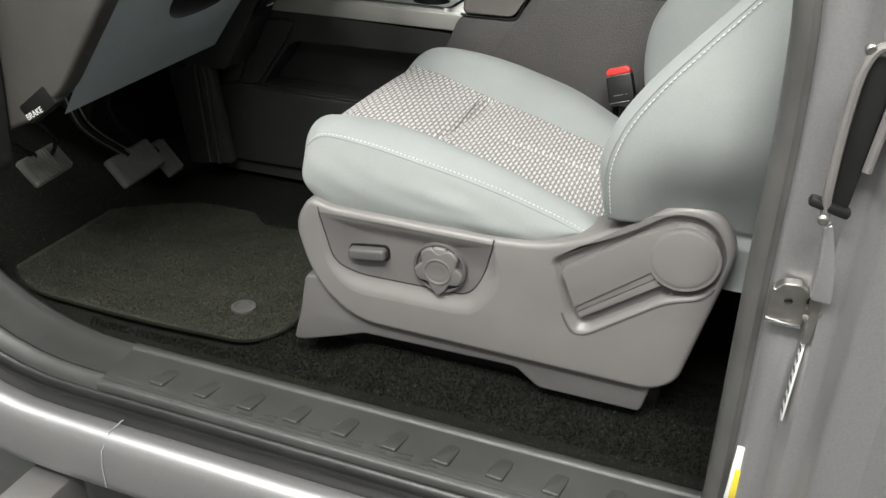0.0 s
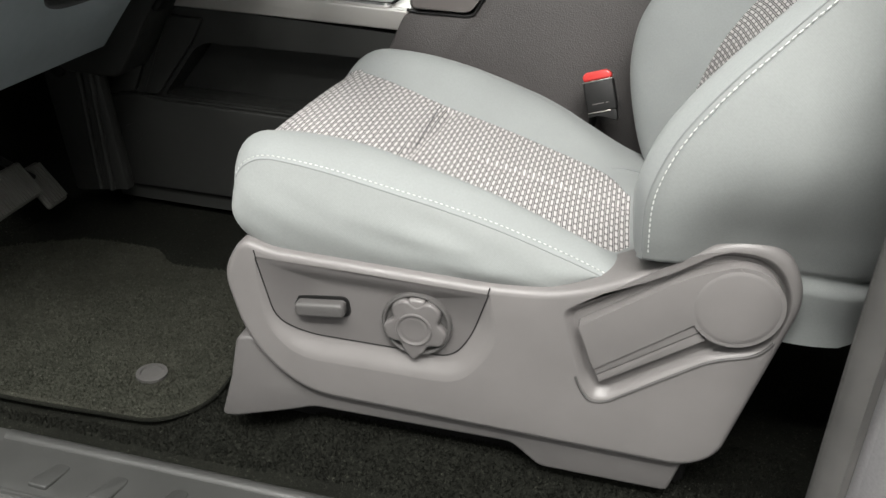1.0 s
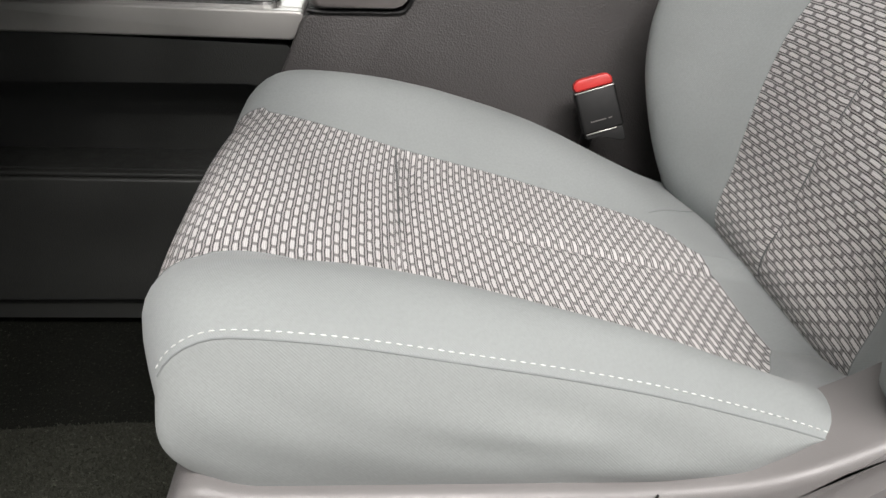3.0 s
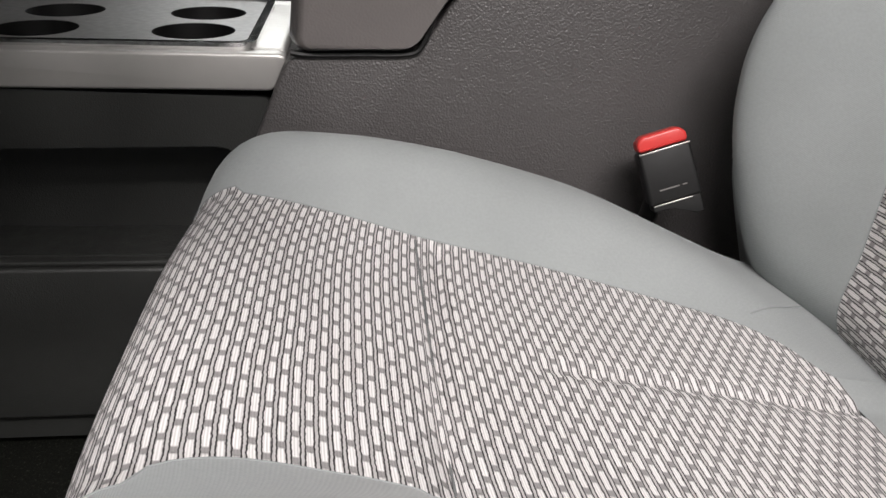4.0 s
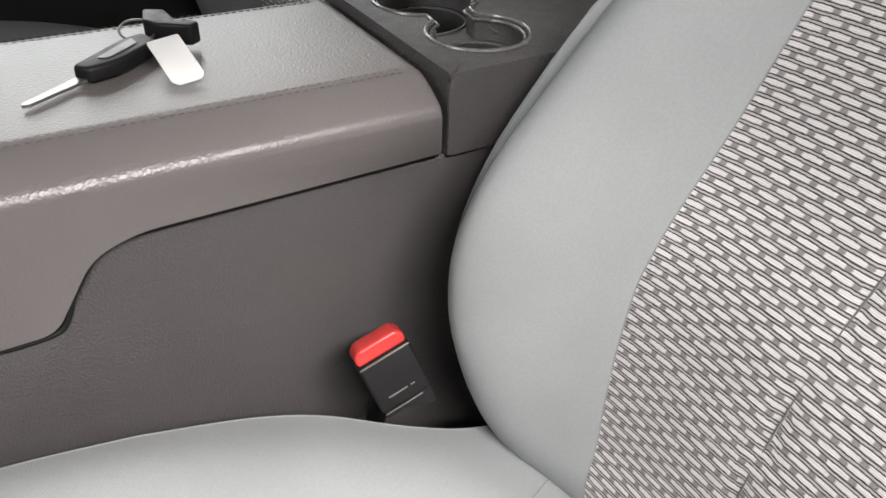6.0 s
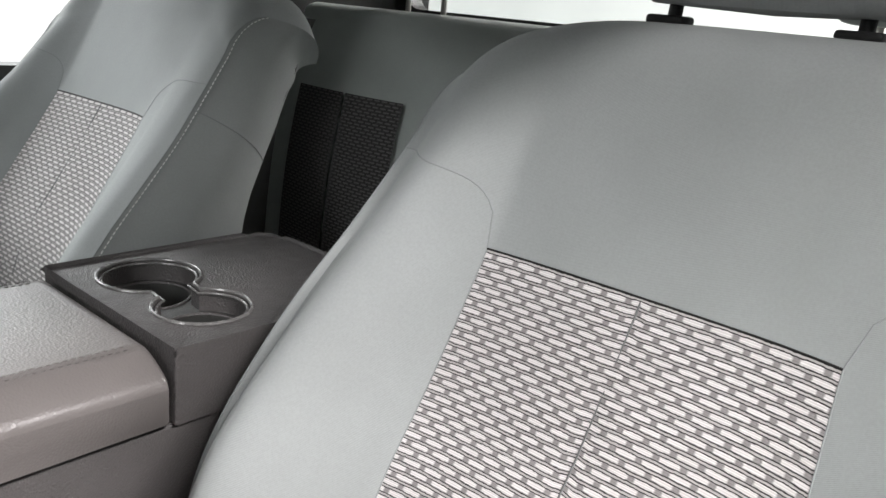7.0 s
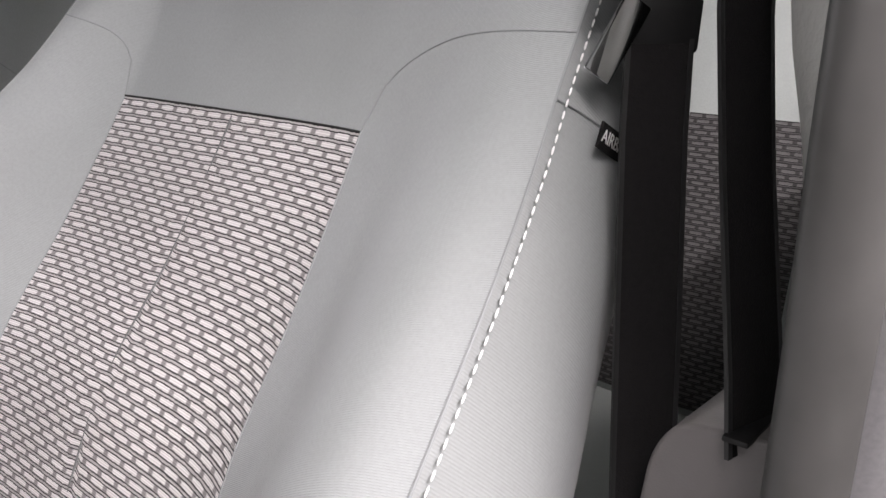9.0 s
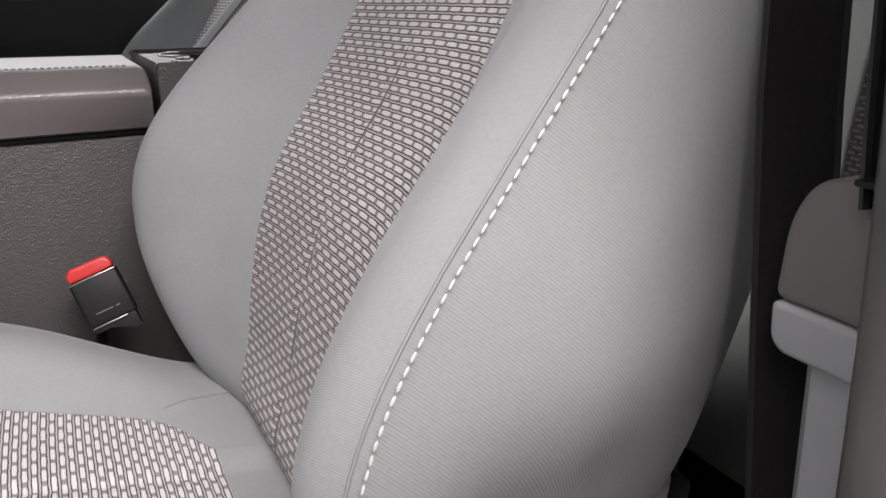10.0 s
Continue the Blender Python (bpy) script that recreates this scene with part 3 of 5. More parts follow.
hd = part("door_handle", tube(smooth_poly([(0.204, -0.206, 0.515), (0.201, -0.209, 0.54), (0.199, -0.210, 0.60), (0.201, -0.210, 0.645), (0.210, -0.209, 0.664), (0.224, -0.208, 0.658), (0.230, -0.207, 0.635), (0.226, -0.206, 0.56)], 6, False), 0.0042, 8), M_COVER, rd, "dark pull handle set in the door edge")
for z in (0.512, 0.662):
    part("rivet", lathe([(0.005, -0.204), (0.005, -0.211), (0.003, -0.213), (0.001, -0.213)], (0.203, 0, z), "y", 12), M_STEEL, hd)
part("lock_lever", rbox((0.206, -0.204, 0.523), (0.036, 0.014, 0.009), 0.003, 2, Euler((0, radians(14), 0)).to_matrix().to_4x4()), M_BLACK, rd)
part("bracket", prism(round_poly([(0.212, 0.425), (0.232, 0.423), (0.228, 0.455), (0.214, 0.505), (0.207, 0.50), (0.212, 0.46)], 0.005), -0.200, -0.186, 0.002), M_PAINT, rd)
part("label_plate", rbox((0.2232, -0.171, 0.315), (0.002, 0.016, 0.10), 0.0005), M_WHITE, rd, "white printed label")
for i in range(7):
    part("label_bar", rbox((0.2219, -0.171, 0.275 + 0.013 * i), (0.0008, 0.011, 0.003), 0), M_BLACK, rd)
part("warning_label", rbox((0.198, -0.1535, 0.155), (0.013, 0.002, 0.085), 0.0005), M_WHITE, rd, "white and yellow sticker")
part("warning_band", rbox((0.2, -0.1548, 0.142), (0.008, 0.0012, 0.045), 0.0004), M_YELLOW, rd)

# ---- driver's seat and its twin ----
Y0 = 0.306
ZC = [(-0.49, 0.366), (-0.46, 0.384), (-0.42, 0.384), (-0.36, 0.369), (-0.30, 0.352), (-0.2, 0.334), (-0.1, 0.314), (-0.03, 0.300), (0.06, 0.286)]
ZB = [(-0.49, 0.39), (-0.46, 0.410), (-0.42, 0.419), (-0.36, 0.421), (-0.30, 0.415), (-0.17, 0.388), (-0.08, 0.358), (0.0, 0.325), (0.06, 0.308)]
YN = [(-0.49, 0.145), (-0.44, 0.174), (-0.37, 0.178), (-0.30, 0.172), (-0.2, 0.146), (-0.1, 0.129), (-0.055, 0.128), (-0.03, 0.14), (-0.010, 0.18)]
YF = [(-0.49, 0.488), (-0.44, 0.474), (-0.37, 0.466), (-0.30, 0.457), (-0.2, 0.438), (-0.15, 0.427), (-0.1, 0.417), (-0.055, 0.405), (-0.03, 0.385), (-0.010, 0.34)]
FARF = [(-0.27, 0.88), (-0.16, 0.75), (-0.1, 0.62), (-0.05, 0.46), (0.0, 0.2), (0.06, 0.0)]
YSF = [(-0.3, 0.569), (-0.2, 0.565), (-0.14, 0.556), (-0.08, 0.537), (-0.03, 0.527), (0.06, 0.520)]
YS0 = 0.043


def bolster(q, rim=0.78):
    """Height of the bolster over the insert, 0 at its seam with the insert to 1 at its outer stitching."""
    return table(q, [(0, 0.10), (0.2, 0.42), (0.45, 0.86), (0.65, 1.0), (0.85, lerp(0.97, rim, 0.25)), (1.0, rim)])


def cushion_z(x, y):
    yn, yf, c, b = table(x, YN), table(x, YF), table(x, ZC), table(x, ZB)
    if y < yn:
        f = bolster((yn - y) / (yn - YS0), 0.64)
    elif y > yf:
        f = bolster((y - yf) / (table(x, YSF) - yf)) * table(x, FARF)
    else:
        k = abs((y - yn) / (yf - yn) * 2 - 1)
        f = 0.10 * k ** 3
        c -= 0.009 * math.exp(-((x + 0.30 + 0.012 * math.sin(y * 9)) / 0.0065) ** 2)
        if x > -0.26:
            c -= 0.004 * math.exp(-((y - Y0) / 0.006) ** 2) * min(1, (x + 0.26) / 0.05)
    return c + (b - c) * f


def cushion_point(row, y):
    """row: 0 to 1 along the top from the front roll to the rear; below 0 round the front roll and down."""
    xf = -0.494 + 0.042 * abs((y - Y0) / 0.27) ** 3
    r = 0.045
    if row >= 0:
        x = lerp(xf + r, 0.06, row)
        return x, y, cushion_z(x, y)
    z = cushion_z(xf + r, y)
    k = min(1.0, -row)
    a = k * math.pi / 2
    yy = Y0 + (y - Y0) * (1 - 0.012 * k * k)
    if row >= -1:
        return xf + r * (1 - math.sin(a)), yy, z - r * (1 - math.cos(a))
    d = -row - 1
    return xf + 0.06 * d * d, yy, lerp(z - r, 0.285, d)


def build_seat(seat, P, detail):
    """P places a point of the seat in the truck."""
    rows = [-2, -1.75, -1.5, -1.25] + [-1 + 0.125 * i for i in range(8)] + [i / 60 for i in range(61)]
    end = next(i for i, r in enumerate(rows) if r >= 0 and lerp(-0.449, 0.06, r) > -0.014)

    def sheet(y_of, n, use):
        pts, uvs, run = [], [], 0.0
        for r in use:
            line, u = [], []
            for j in range(n + 1):
                y = y_of(r, j / n)
                line.append(P(*cushion_point(r, y)))
                u.append((y, run))
            if pts:
                run += (Vector(line[n // 2]) - Vector(pts[-1][n // 2])).length
                u = [(a, run) for a, _ in u]
            pts.append(line), uvs.append(u)
        return grid(pts, uv=uvs)

    def xr(r):
        return lerp(-0.449, 0.06, r) if r >= 0 else -0.475

    near, far = (lambda r: table(xr(r), YN)), (lambda r: table(xr(r), YF))
    edge_near, edge_far = (lambda r: YS0), (lambda r: table(xr(r), YSF))
    cushion = part("cushion", sheet(lambda r, t: lerp(near(r), far(r), t), 44, rows[: end + 1]), M_WOVEN, seat, "woven cream and charcoal cushion insert")
    part("rear_band", sheet(lambda r, t: lerp(near(r), far(r), t), 16, rows[end:]), M_TOP, cushion)
    part("bolster", sheet(lambda r, t: lerp(YS0, near(r), t), 16, rows), M_TOP, cushion, "plain grey cloth bolster")
    part("bolster", sheet(lambda r, t: lerp(far(r), edge_far(r), t), 16, rows), M_TOP, cushion, "plain grey cloth bolster")

    def side(y_edge, out):
        pts = []
        for r in rows:
            x, y, z = cushion_point(r, y_edge(r))
            low = min(z - 0.002, 0.302 + max(0.0, x + 0.09) * 0.53)
            ahead = max(0.0, min(1.0, (-0.40 - x) / 0.09))
            line = []
            for j in range(21):
                t = j / 20
                zz = lerp(z, low, t)
                wr = (0.0028 * noise.noise((x * 15 + zz * 34, zz * 13, out)) + 0.004 * max(0.0, min(1.0, (x + 0.36) / 0.2)) * noise.noise((x * 7 - zz * 20, zz * 42 + x * 12, 5 + out))) * math.sin(t * 3.14)
                back = 0.05 * ahead * max(0.0, min(1.0, (0.352 - zz) / 0.05)) ** 2
                line.append(P(x + back, y + out * ((0.017 * math.sin(t * 2.5) + wr) * min(1.0, (z - low) / 0.06) - 0.02 * ahead * ahead * t), zz))
            for dy, dz in ((0.008, 0.003), (0.05, 0.012)):
                line.append(P(x + back, y + out * (0.010 - dy), low - dz))
            pts.append(line)
        return grid(pts)

    part("side_panel", side(edge_near, -1), M_SIDE, cushion, "light grey knit side panel")
    part("side_panel", side(edge_far, 1), M_SIDE, cushion, "light grey knit side panel")
    for ye, o in ((edge_near, -1), (edge_far, 1)):
        line = [Vector(P(*cushion_point(r, ye(r)))) for r in rows[6:]]
        part("seam", tube(line, 0.0007, 6), M_PIPE, cushion)
        if detail and o < 0:
            part("stitching", stitches([Vector(P(*cushion_point(r, ye(r) - o * 0.004))) + Vector((0, 0, 0.0006)) for r in rows[6:]], 0.0036, 0.0026, 0.0005), M_THREAD, cushion, "pale double stitching")
    part("seam", tube([Vector(P(x, y, cushion_z(x, y) + 0.0003)) for x, y in [(lerp(-0.0385, 0.03, i / 8), lerp(0.418, 0.452, i / 8)) for i in range(9)]], 0.0007, 6), M_PIPE, cushion)
    part("seam", tube([Vector(P(-0.308, y, cushion_z(-0.308, y) + 0.0002)) for y in [lerp(0.183, 0.452, i / 20) for i in range(21)]], 0.0009, 6), M_SEAM, cushion)
    # lines where the insert meets the bolsters
    for fn in (near, far):
        part("seam", tube([Vector(P(*cushion_point(r, fn(r)))) for r in rows[4: end + 1]], 0.0006, 6), M_PIPE, cushion)

    # backrest
    XC = [(0.25, 0.06), (0.305, 0.034), (0.36, 0.048), (0.40, 0.056), (0.447, 0.068), (0.50, 0.087), (0.54, 0.108), (0.60, 0.148), (0.703, 0.204), (0.80, 0.246), (0.87, 0.274), (0.93, 0.298)]
    XB = [(0.25, 0.04), (0.317, 0.0), (0.39, -0.026), (0.453, -0.037), (0.515, -0.030), (0.571, 0.002), (0.65, 0.078), (0.72, 0.150), (0.78, 0.196), (0.87, 0.264), (0.93, 0.296)]
    XS = [(0.25, 0.04), (0.36, 0.006), (0.40, 0.001), (0.45, 0.0), (0.50, 0.012), (0.55, 0.037), (0.60, 0.074), (0.65, 0.116), (0.70, 0.160), (0.75, 0.196), (0.80, 0.228), (0.87, 0.272), (0.93, 0.298)]
    XN = [(z, x - 0.010 - 0.012 * math.exp(-((z - 0.46) / 0.1) ** 2)) for z, x in XS]
    SIDE = [(0.27, 0.215), (0.34, 0.245), (0.37, 0.262), (0.41, 0.276), (0.46, 0.286), (0.51, 0.285), (0.58, 0.252), (0.65, 0.222), (0.7, 0.204), (0.8, 0.175), (0.9, 0.13)]
    IN, IF = 0.165, 0.446
    BNZ = [(0.3, 0.024), (0.36, 0.014), (0.40, 0.001), (0.45, -0.010), (0.5, -0.012), (0.55, -0.010), (0.60, -0.004), (0.65, 0.003), (0.70, 0.013), (0.75, 0.021), (0.85, 0.028), (0.95, 0.03)]

    BFZ = [(0.3, 0.577), (0.62, 0.577), (0.7, 0.568), (0.78, 0.552), (0.84, 0.540), (0.95, 0.532)]

    def bf(z):
        return table(z, BFZ)

    def ztop(y):
        if y > Y0:
            return 0.895 - 0.055 * min(1.0, (y - Y0) / 0.234) ** 5
        return 0.895 - 0.040 * min(1.0, (Y0 - y) / 0.275) ** 8

    def back_x(z, y):
        c, b, s = table(z, XC), table(z, XB if y > Y0 else XN), table(z, XS)
        yi0, yi1 = IN - 0.11 * max(0, 0.7 - max(z, 0.42)), IF - 0.02 * max(0, 0.7 - z) - 0.14 * max(0, 0.49 - z)
        if yi0 <= y <= yi1:
            k = abs((y - yi0) / (yi1 - yi0) * 2 - 1)
            return c + (b - c) * (0.06 if y > Y0 else 0.16) * k ** 4 + (0.0024 * math.exp(-((y - Y0) / 0.004) ** 2) if z < 0.703 else 0)
        q = (yi0 - y) / (yi0 - table(z, BNZ)) if y < yi0 else (y - yi1) / (bf(z) - yi1)
        q = min(1, q)
        if y < yi0:
            f = table(q, [(0, 0.16), (0.25, 0.38), (0.55, 0.82), (0.82, 1.02), (1, 0.89)])
            return c + (b - c) * f
        f = table(q, [(0, 0.06), (0.2, 0.36), (0.45, 0.84), (0.62, 1.0), (0.8, 0.86), (1, 0.0)])
        g = table(q, [(0, 0), (0.55, 0), (0.8, 0.45), (1, 1)])
        return lerp(c + (b - c) * f, s, g)

    def front(z, y):
        """A point of the backrest's front; past its rim it rolls over the top."""
        zt = ztop(y)
        r = 0.05
        k = max(0.0, min(1.0, (0.372 - z) / 0.03))
        y += 0.07 * k * k * (3 - 2 * k) * max(0.0, min(1.0, (0.13 - y) / 0.10))
        if z <= zt - r:
            return back_x(z, y), y, z
        a = min(1.0, (z - (zt - r)) / r) * math.pi / 2
        return back_x(zt - r, y) + 0.012 * math.sin(a) + r * (1 - math.cos(a)), y, zt - r + r * math.sin(a)

    def edge(q):
        return 0.703 + 0.064 * max(0, 1 - (1 - q) ** 3) ** 0.42

    def bsheet(y_of, n, z_of, m, uv=False):
        pts, uvs, run = [], [], 0.0
        for i in range(m + 1):
            line, u = [], []
            for j in range(n + 1):
                z, y = z_of(i / m, j / n), None
                y = y_of(z, j / n)
                line.append(P(*front(z, y)))
                u.append([y, 0])
            if pts:
                run += (Vector(line[n // 2]) - Vector(pts[-1][n // 2])).length
            uvs.append([(a, run) for a, _ in u])
            pts.append(line)
        return grid(pts, uv=uvs if uv else None)

    def yi0(z):
        return IN - 0.11 * max(0, 0.7 - max(z, 0.42))

    def yi1(z):
        return IF - 0.02 * max(0, 0.7 - z) - 0.14 * max(0, 0.49 - z)

    B0 = 0.27
    back = part("backrest", bsheet(lambda z, t: lerp(yi0(z), yi1(z), t), 36, lambda s, t: lerp(B0, 0.703, s), 60, True), M_WOVEN, seat, "woven cream and charcoal backrest insert")

    def shoulder_y(z, t):
        return lerp(table(z, BNZ), IN, t / 0.25) if t < 0.25 else lerp(IN, IF, (t - 0.25) / 0.5) if t < 0.75 else lerp(IF, bf(z), (t - 0.75) / 0.25)

    part("upper_panel", bsheet(shoulder_y, 64, lambda s, t: lerp(edge(1 - t / 0.25) if t < 0.25 else edge((t - 0.75) / 0.25) if t > 0.75 else 0.703, 0.905, s), 28), M_TOP, back, "plain grey cloth shoulder panel")
    part("bolster", bsheet(lambda z, t: lerp(table(z, BNZ), yi0(z), t), 18, lambda s, t: lerp(B0, edge(1 - t), s), 60), M_TOP, back, "plain grey cloth bolster")
    part("bolster", bsheet(lambda z, t: lerp(yi1(z), bf(z), t), 18, lambda s, t: lerp(B0, edge(t), s), 60), M_TOP, back, "plain grey cloth bolster")
    zs = [0.28 + 0.015 * i for i in range(4)] + [0.34 + 0.003 * i for i in range(40)] + [lerp(0.46, 0.905, i / 45) for i in range(46)]

    def side_point(z, t, o):
        """A point of the side panel at the front rim's height z; t: 0 at the rim to 1 at the back."""
        y0 = table(z, BNZ) if o < 0 else bf(z)
        x, y, zz = front(z, y0)
        d = table(zz, SIDE)
        low = max(0.0, min(1.0, (0.51 - z) / 0.14))
        low = low * low * (3 - 2 * low) * (1 - max(0.0, min(1.0, (x + d * t - 0.13) / 0.08)))
        y0 -= o * 0.025 * low
        y = lerp(y, y0, max(0.0, min(1.0, (x + d * t - 0.02) / 0.04))) if o < 0 else lerp(y, y0, min(1.0, t * 4))
        return P(x + d * t + 0.035 * t * (1 - t) * (0.9 - zz), y + o * (0.011 * (1 - low) * math.sin(min(1, t * 2.2) * 1.57) - 0.158 * max(0, t - 0.3) ** 2),
                 zz - 0.015 * t * max(0, min(1, (zz - 0.5) / 0.3)) - 0.055 * t * t * max(0, min(1, (zz - 0.76) / 0.1)))

    top = []
    for i in range(13):
        t, row = i / 12, []
        n0, n1 = Vector(side_point(0.905, t, -1)), Vector(side_point(0.905, t, 1))
        for j in range(33):
            y = lerp(table(0.905, BNZ), bf(0.905), j / 32)
            f = Vector(P(*front(0.905, y)))
            w = lerp(n0, n1, j / 32)
            k = abs(j / 16 - 1) ** 6
            flat = Vector((f.x + 0.13 * t, w.y, f.z - 0.012 * t - 0.05 * t ** 3))
            row.append(flat.lerp(Vector((w.x, w.y, flat.z)), k) if 0 < j < 32 else w)
        top.append(row)
    part("top_panel", grid(top), M_TOP, back)
    for o in (-1, 1):
        pts = [[side_point(z, j / 16, o) for j in range(17)] for z in zs]
        part("side_panel", grid(pts), M_SIDE, back, "light grey knit side panel")
        cross = []
        for i in range(13):
            q = Vector(side_point(lerp(0.735, 0.655, (i / 12) ** 1.2), i / 12, o))
            cross.append(q + Vector((0, o * 0.0004, 0)))
        part("seam", tube(cross, 0.0008, 6), M_PIPE, back)
        es = [table(z, BNZ) if o < 0 else bf(z) for z in zs]
        line = [Vector(P(*front(z, e))) for z, e in zip(zs[18:], es[18:])]
        part("seam", tube(line, 0.0009, 6), M_PIPE, back)
        if detail:
            part("stitching", stitches([Vector(P(front(z, e)[0] + 0.0055, front(z, e)[1] + o * 0.0035, front(z, e)[2])) for z, e in zip(zs[18:], es[18:])], 0.0048, 0.0018, 0.0007), M_THREAD, back, "pale double stitching")
        part("seam", tube([Vector(P(*front(edge(q), lerp(IN if o < 0 else IF, table(edge(q), BNZ) if o < 0 else bf(edge(q)), q)))) for q in [i / 20 for i in range(21)]], 0.0006, 6), M_PIPE, back)
    part("seam", tube([Vector(P(*front(lerp(0.29, 0.702, i / 60), Y0))) - Vector((0.0006, 0, 0)) for i in range(61)], 0.0009, 6), M_SEAM, back)
    for fn in (yi0, yi1):
        part("seam", tube([Vector(P(*front(lerp(0.29, 0.703, i / 40), fn(lerp(0.29, 0.703, i / 40))))) for i in range(41)], 0.0006, 6), M_PIPE, back)
    part("seam", tube([Vector(P(*front(0.703, lerp(IN, IF, i / 20)))) for i in range(21)], 0.0009, 6), M_BLACK, back)
    part("back_panel", grid([[P(front(z, 0.06)[0] + table(z, SIDE) - 0.015, lerp(0.062, 0.52, j / 8), z) for j in range(9)] for z in zs[:-2:4]]), M_DASH, back)

    # headrest on two posts
    rows_h = []
    for i in range(13):
        a = math.pi * i / 12
        w, h = math.sin(a) ** 0.45 if 0 < i < 12 else 0.0, -math.cos(a)
        rows_h.append([P(0.36 + 0.058 * w * math.copysign(abs(math.cos(t)) ** 0.75, math.cos(t)) + 0.012 * h, Y0 + 0.145 * (w ** 0.6 if w else 0) * math.copysign(abs(math.sin(t)) ** 0.55, math.sin(t)), 1.012 + 0.105 * h) for t in (2 * math.pi * k / 28 for k in range(28))])
    head = part("headrest", grid(rows_h, True, True), M_TOP, seat, "plain grey cloth headrest")
    for y in (0.235, 0.385):
        part("post", tube([P(0.335, y, 0.86), P(0.35, y, 0.97)], 0.006, 10), M_BLACK, head)
        part("guide", rbox(P(0.333, y, 0.897), (0.024, 0.034, 0.008), 0.003), M_BLACK, head, "black plastic post guide")
    return cushion, back


driver = thing("driver_seat", "grey cloth driver seat with woven insert and side controls", "car seat", group="front seats")
build_seat(driver, lambda x, y, z: (x, y, z), True)
passenger = thing("passenger_seat", "grey cloth passenger seat with woven insert beside the console", "car seat", group="front seats")
build_seat(passenger, lambda x, y, z: (x + 0.058 + 0.1 * max(0.0, z - 0.6), y + 0.959, z), True)

# side shield of the driver's seat
OUT = round_poly([(-0.440, 0.316), (-0.466, 0.27), (-0.44, 0.178), (-0.372, 0.116), (0.085, 0.112), (0.118, 0.135), (0.148, 0.29), (0.160, 0.35), (0.130, 0.400), (0.072, 0.400), (0.015, 0.356), (-0.07, 0.312), (-0.15, 0.304), (-0.405, 0.306)],
                 [0.018, 0.05, 0.05, 0.05, 0.04, 0.03, 0.05, 0.04, 0.035, 0.035, 0.05, 0.06, 0.05, 0.03], 6)
PAN = round_poly([(-0.4225, 0.2945), (-0.1540, 0.2960), (-0.170, 0.232), (-0.190, 0.199), (-0.366, 0.197), (-0.403, 0.214)], [0.003, 0.003, 0.03, 0.02, 0.02, 0.02], 5)
PAN2 = round_poly([(-0.4235, 0.2955), (-0.1525, 0.2970), (-0.136, 0.235), (-0.176, 0.171), (-0.374, 0.168), (-0.414, 0.204)], [0.003, 0.003, 0.03, 0.03, 0.04, 0.03], 5)
LEV = round_poly([(-0.075, 0.291), (0.058, 0.388), (0.122, 0.390), (0.152, 0.340), (0.138, 0.279), (0.088, 0.264), (-0.012, 0.186), (-0.030, 0.184), (-0.044, 0.203)], [0.010, 0.04, 0.04, 0.04, 0.03, 0.02, 0.015, 0.012, 0.015], 6)
LEV2 = round_poly([(-0.063, 0.285), (0.059, 0.378), (0.116, 0.381), (0.1445, 0.340), (0.132, 0.286), (0.086, 0.274), (-0.012, 0.200), (-0.024, 0.199), (-0.034, 0.212)], [0.008, 0.04, 0.04, 0.04, 0.03, 0.02, 0.010, 0.008, 0.010], 6)
shield = part("side_shield", plate(OUT, [PAN2, LEV], 0.020, 0.066, 0.002, "xz", False, 0.009), M_SHIELD, driver, "warm grey moulded plastic side shield", 50)


def panel_y(x, z):
    """The switch panel is flush at its top and front and sinks in below and behind."""
    a = max(0.0, min(1.0, (0.297 - z) / 0.030))
    b = max(0.0, min(1.0, (x + 0.425) / 0.07))
    return 0.0205 + 0.0115 * (a * a * (3 - 2 * a)) * (0.35 + 0.65 * b * b * (3 - 2 * b))


def slope(a, b, ya, yb, n=4):
    """A rounded collar from the outline a down to the outline b."""
    rows = []
    for i in range(n + 1):
        t = i / n
        k = t * t * (3 - 2 * t)
        rows.append([(lerp(p[0], q[0], t), lerp(ya, yb(*q) if callable(yb) else yb, k), lerp(p[1], q[1], t)) for p, q in zip(a, b)])
    return grid(rows, True)


part("panel_surround", slope(PAN2, PAN, 0.020, panel_y, 6), M_SHIELD, shield)
face = []
for i in range(13):
    k = 1 - i / 12 * 0.999
    face.append([(-0.285 + (x + 0.285) * k, panel_y(-0.285 + (x + 0.285) * k, 0.25 + (z - 0.25) * k), 0.25 + (z - 0.25) * k) for x, z in PAN])
part("control_panel", grid(face, True, last=True), M_PANEL, shield, "recessed switch panel")
corner = max(range(len(PAN)), key=lambda i: PAN[i][0] + PAN[i][1])
start = min(range(len(PAN)), key=lambda i: PAN[i][0] - PAN[i][1])
line = PAN[corner:] + PAN[:start + 1] if corner > start else PAN[corner:start + 1]
line = [(-0.1535, 0.3045)] + line + [(-0.4235, 0.3040)]
part("panel_groove", tube([(p[0], panel_y(*p) - 0.0003, p[1]) for p in line], 0.0008, 6), M_BLACK, shield)
sw = part("seat_switch", prism(round_poly([(-0.377, 0.2445), (-0.3175, 0.2525), (-0.3155, 0.2345), (-0.375, 0.2265)], 0.0065), 0.0165, 0.034, 0.005, 4), M_SWITCH, shield, "dark bar-shaped seat switch")
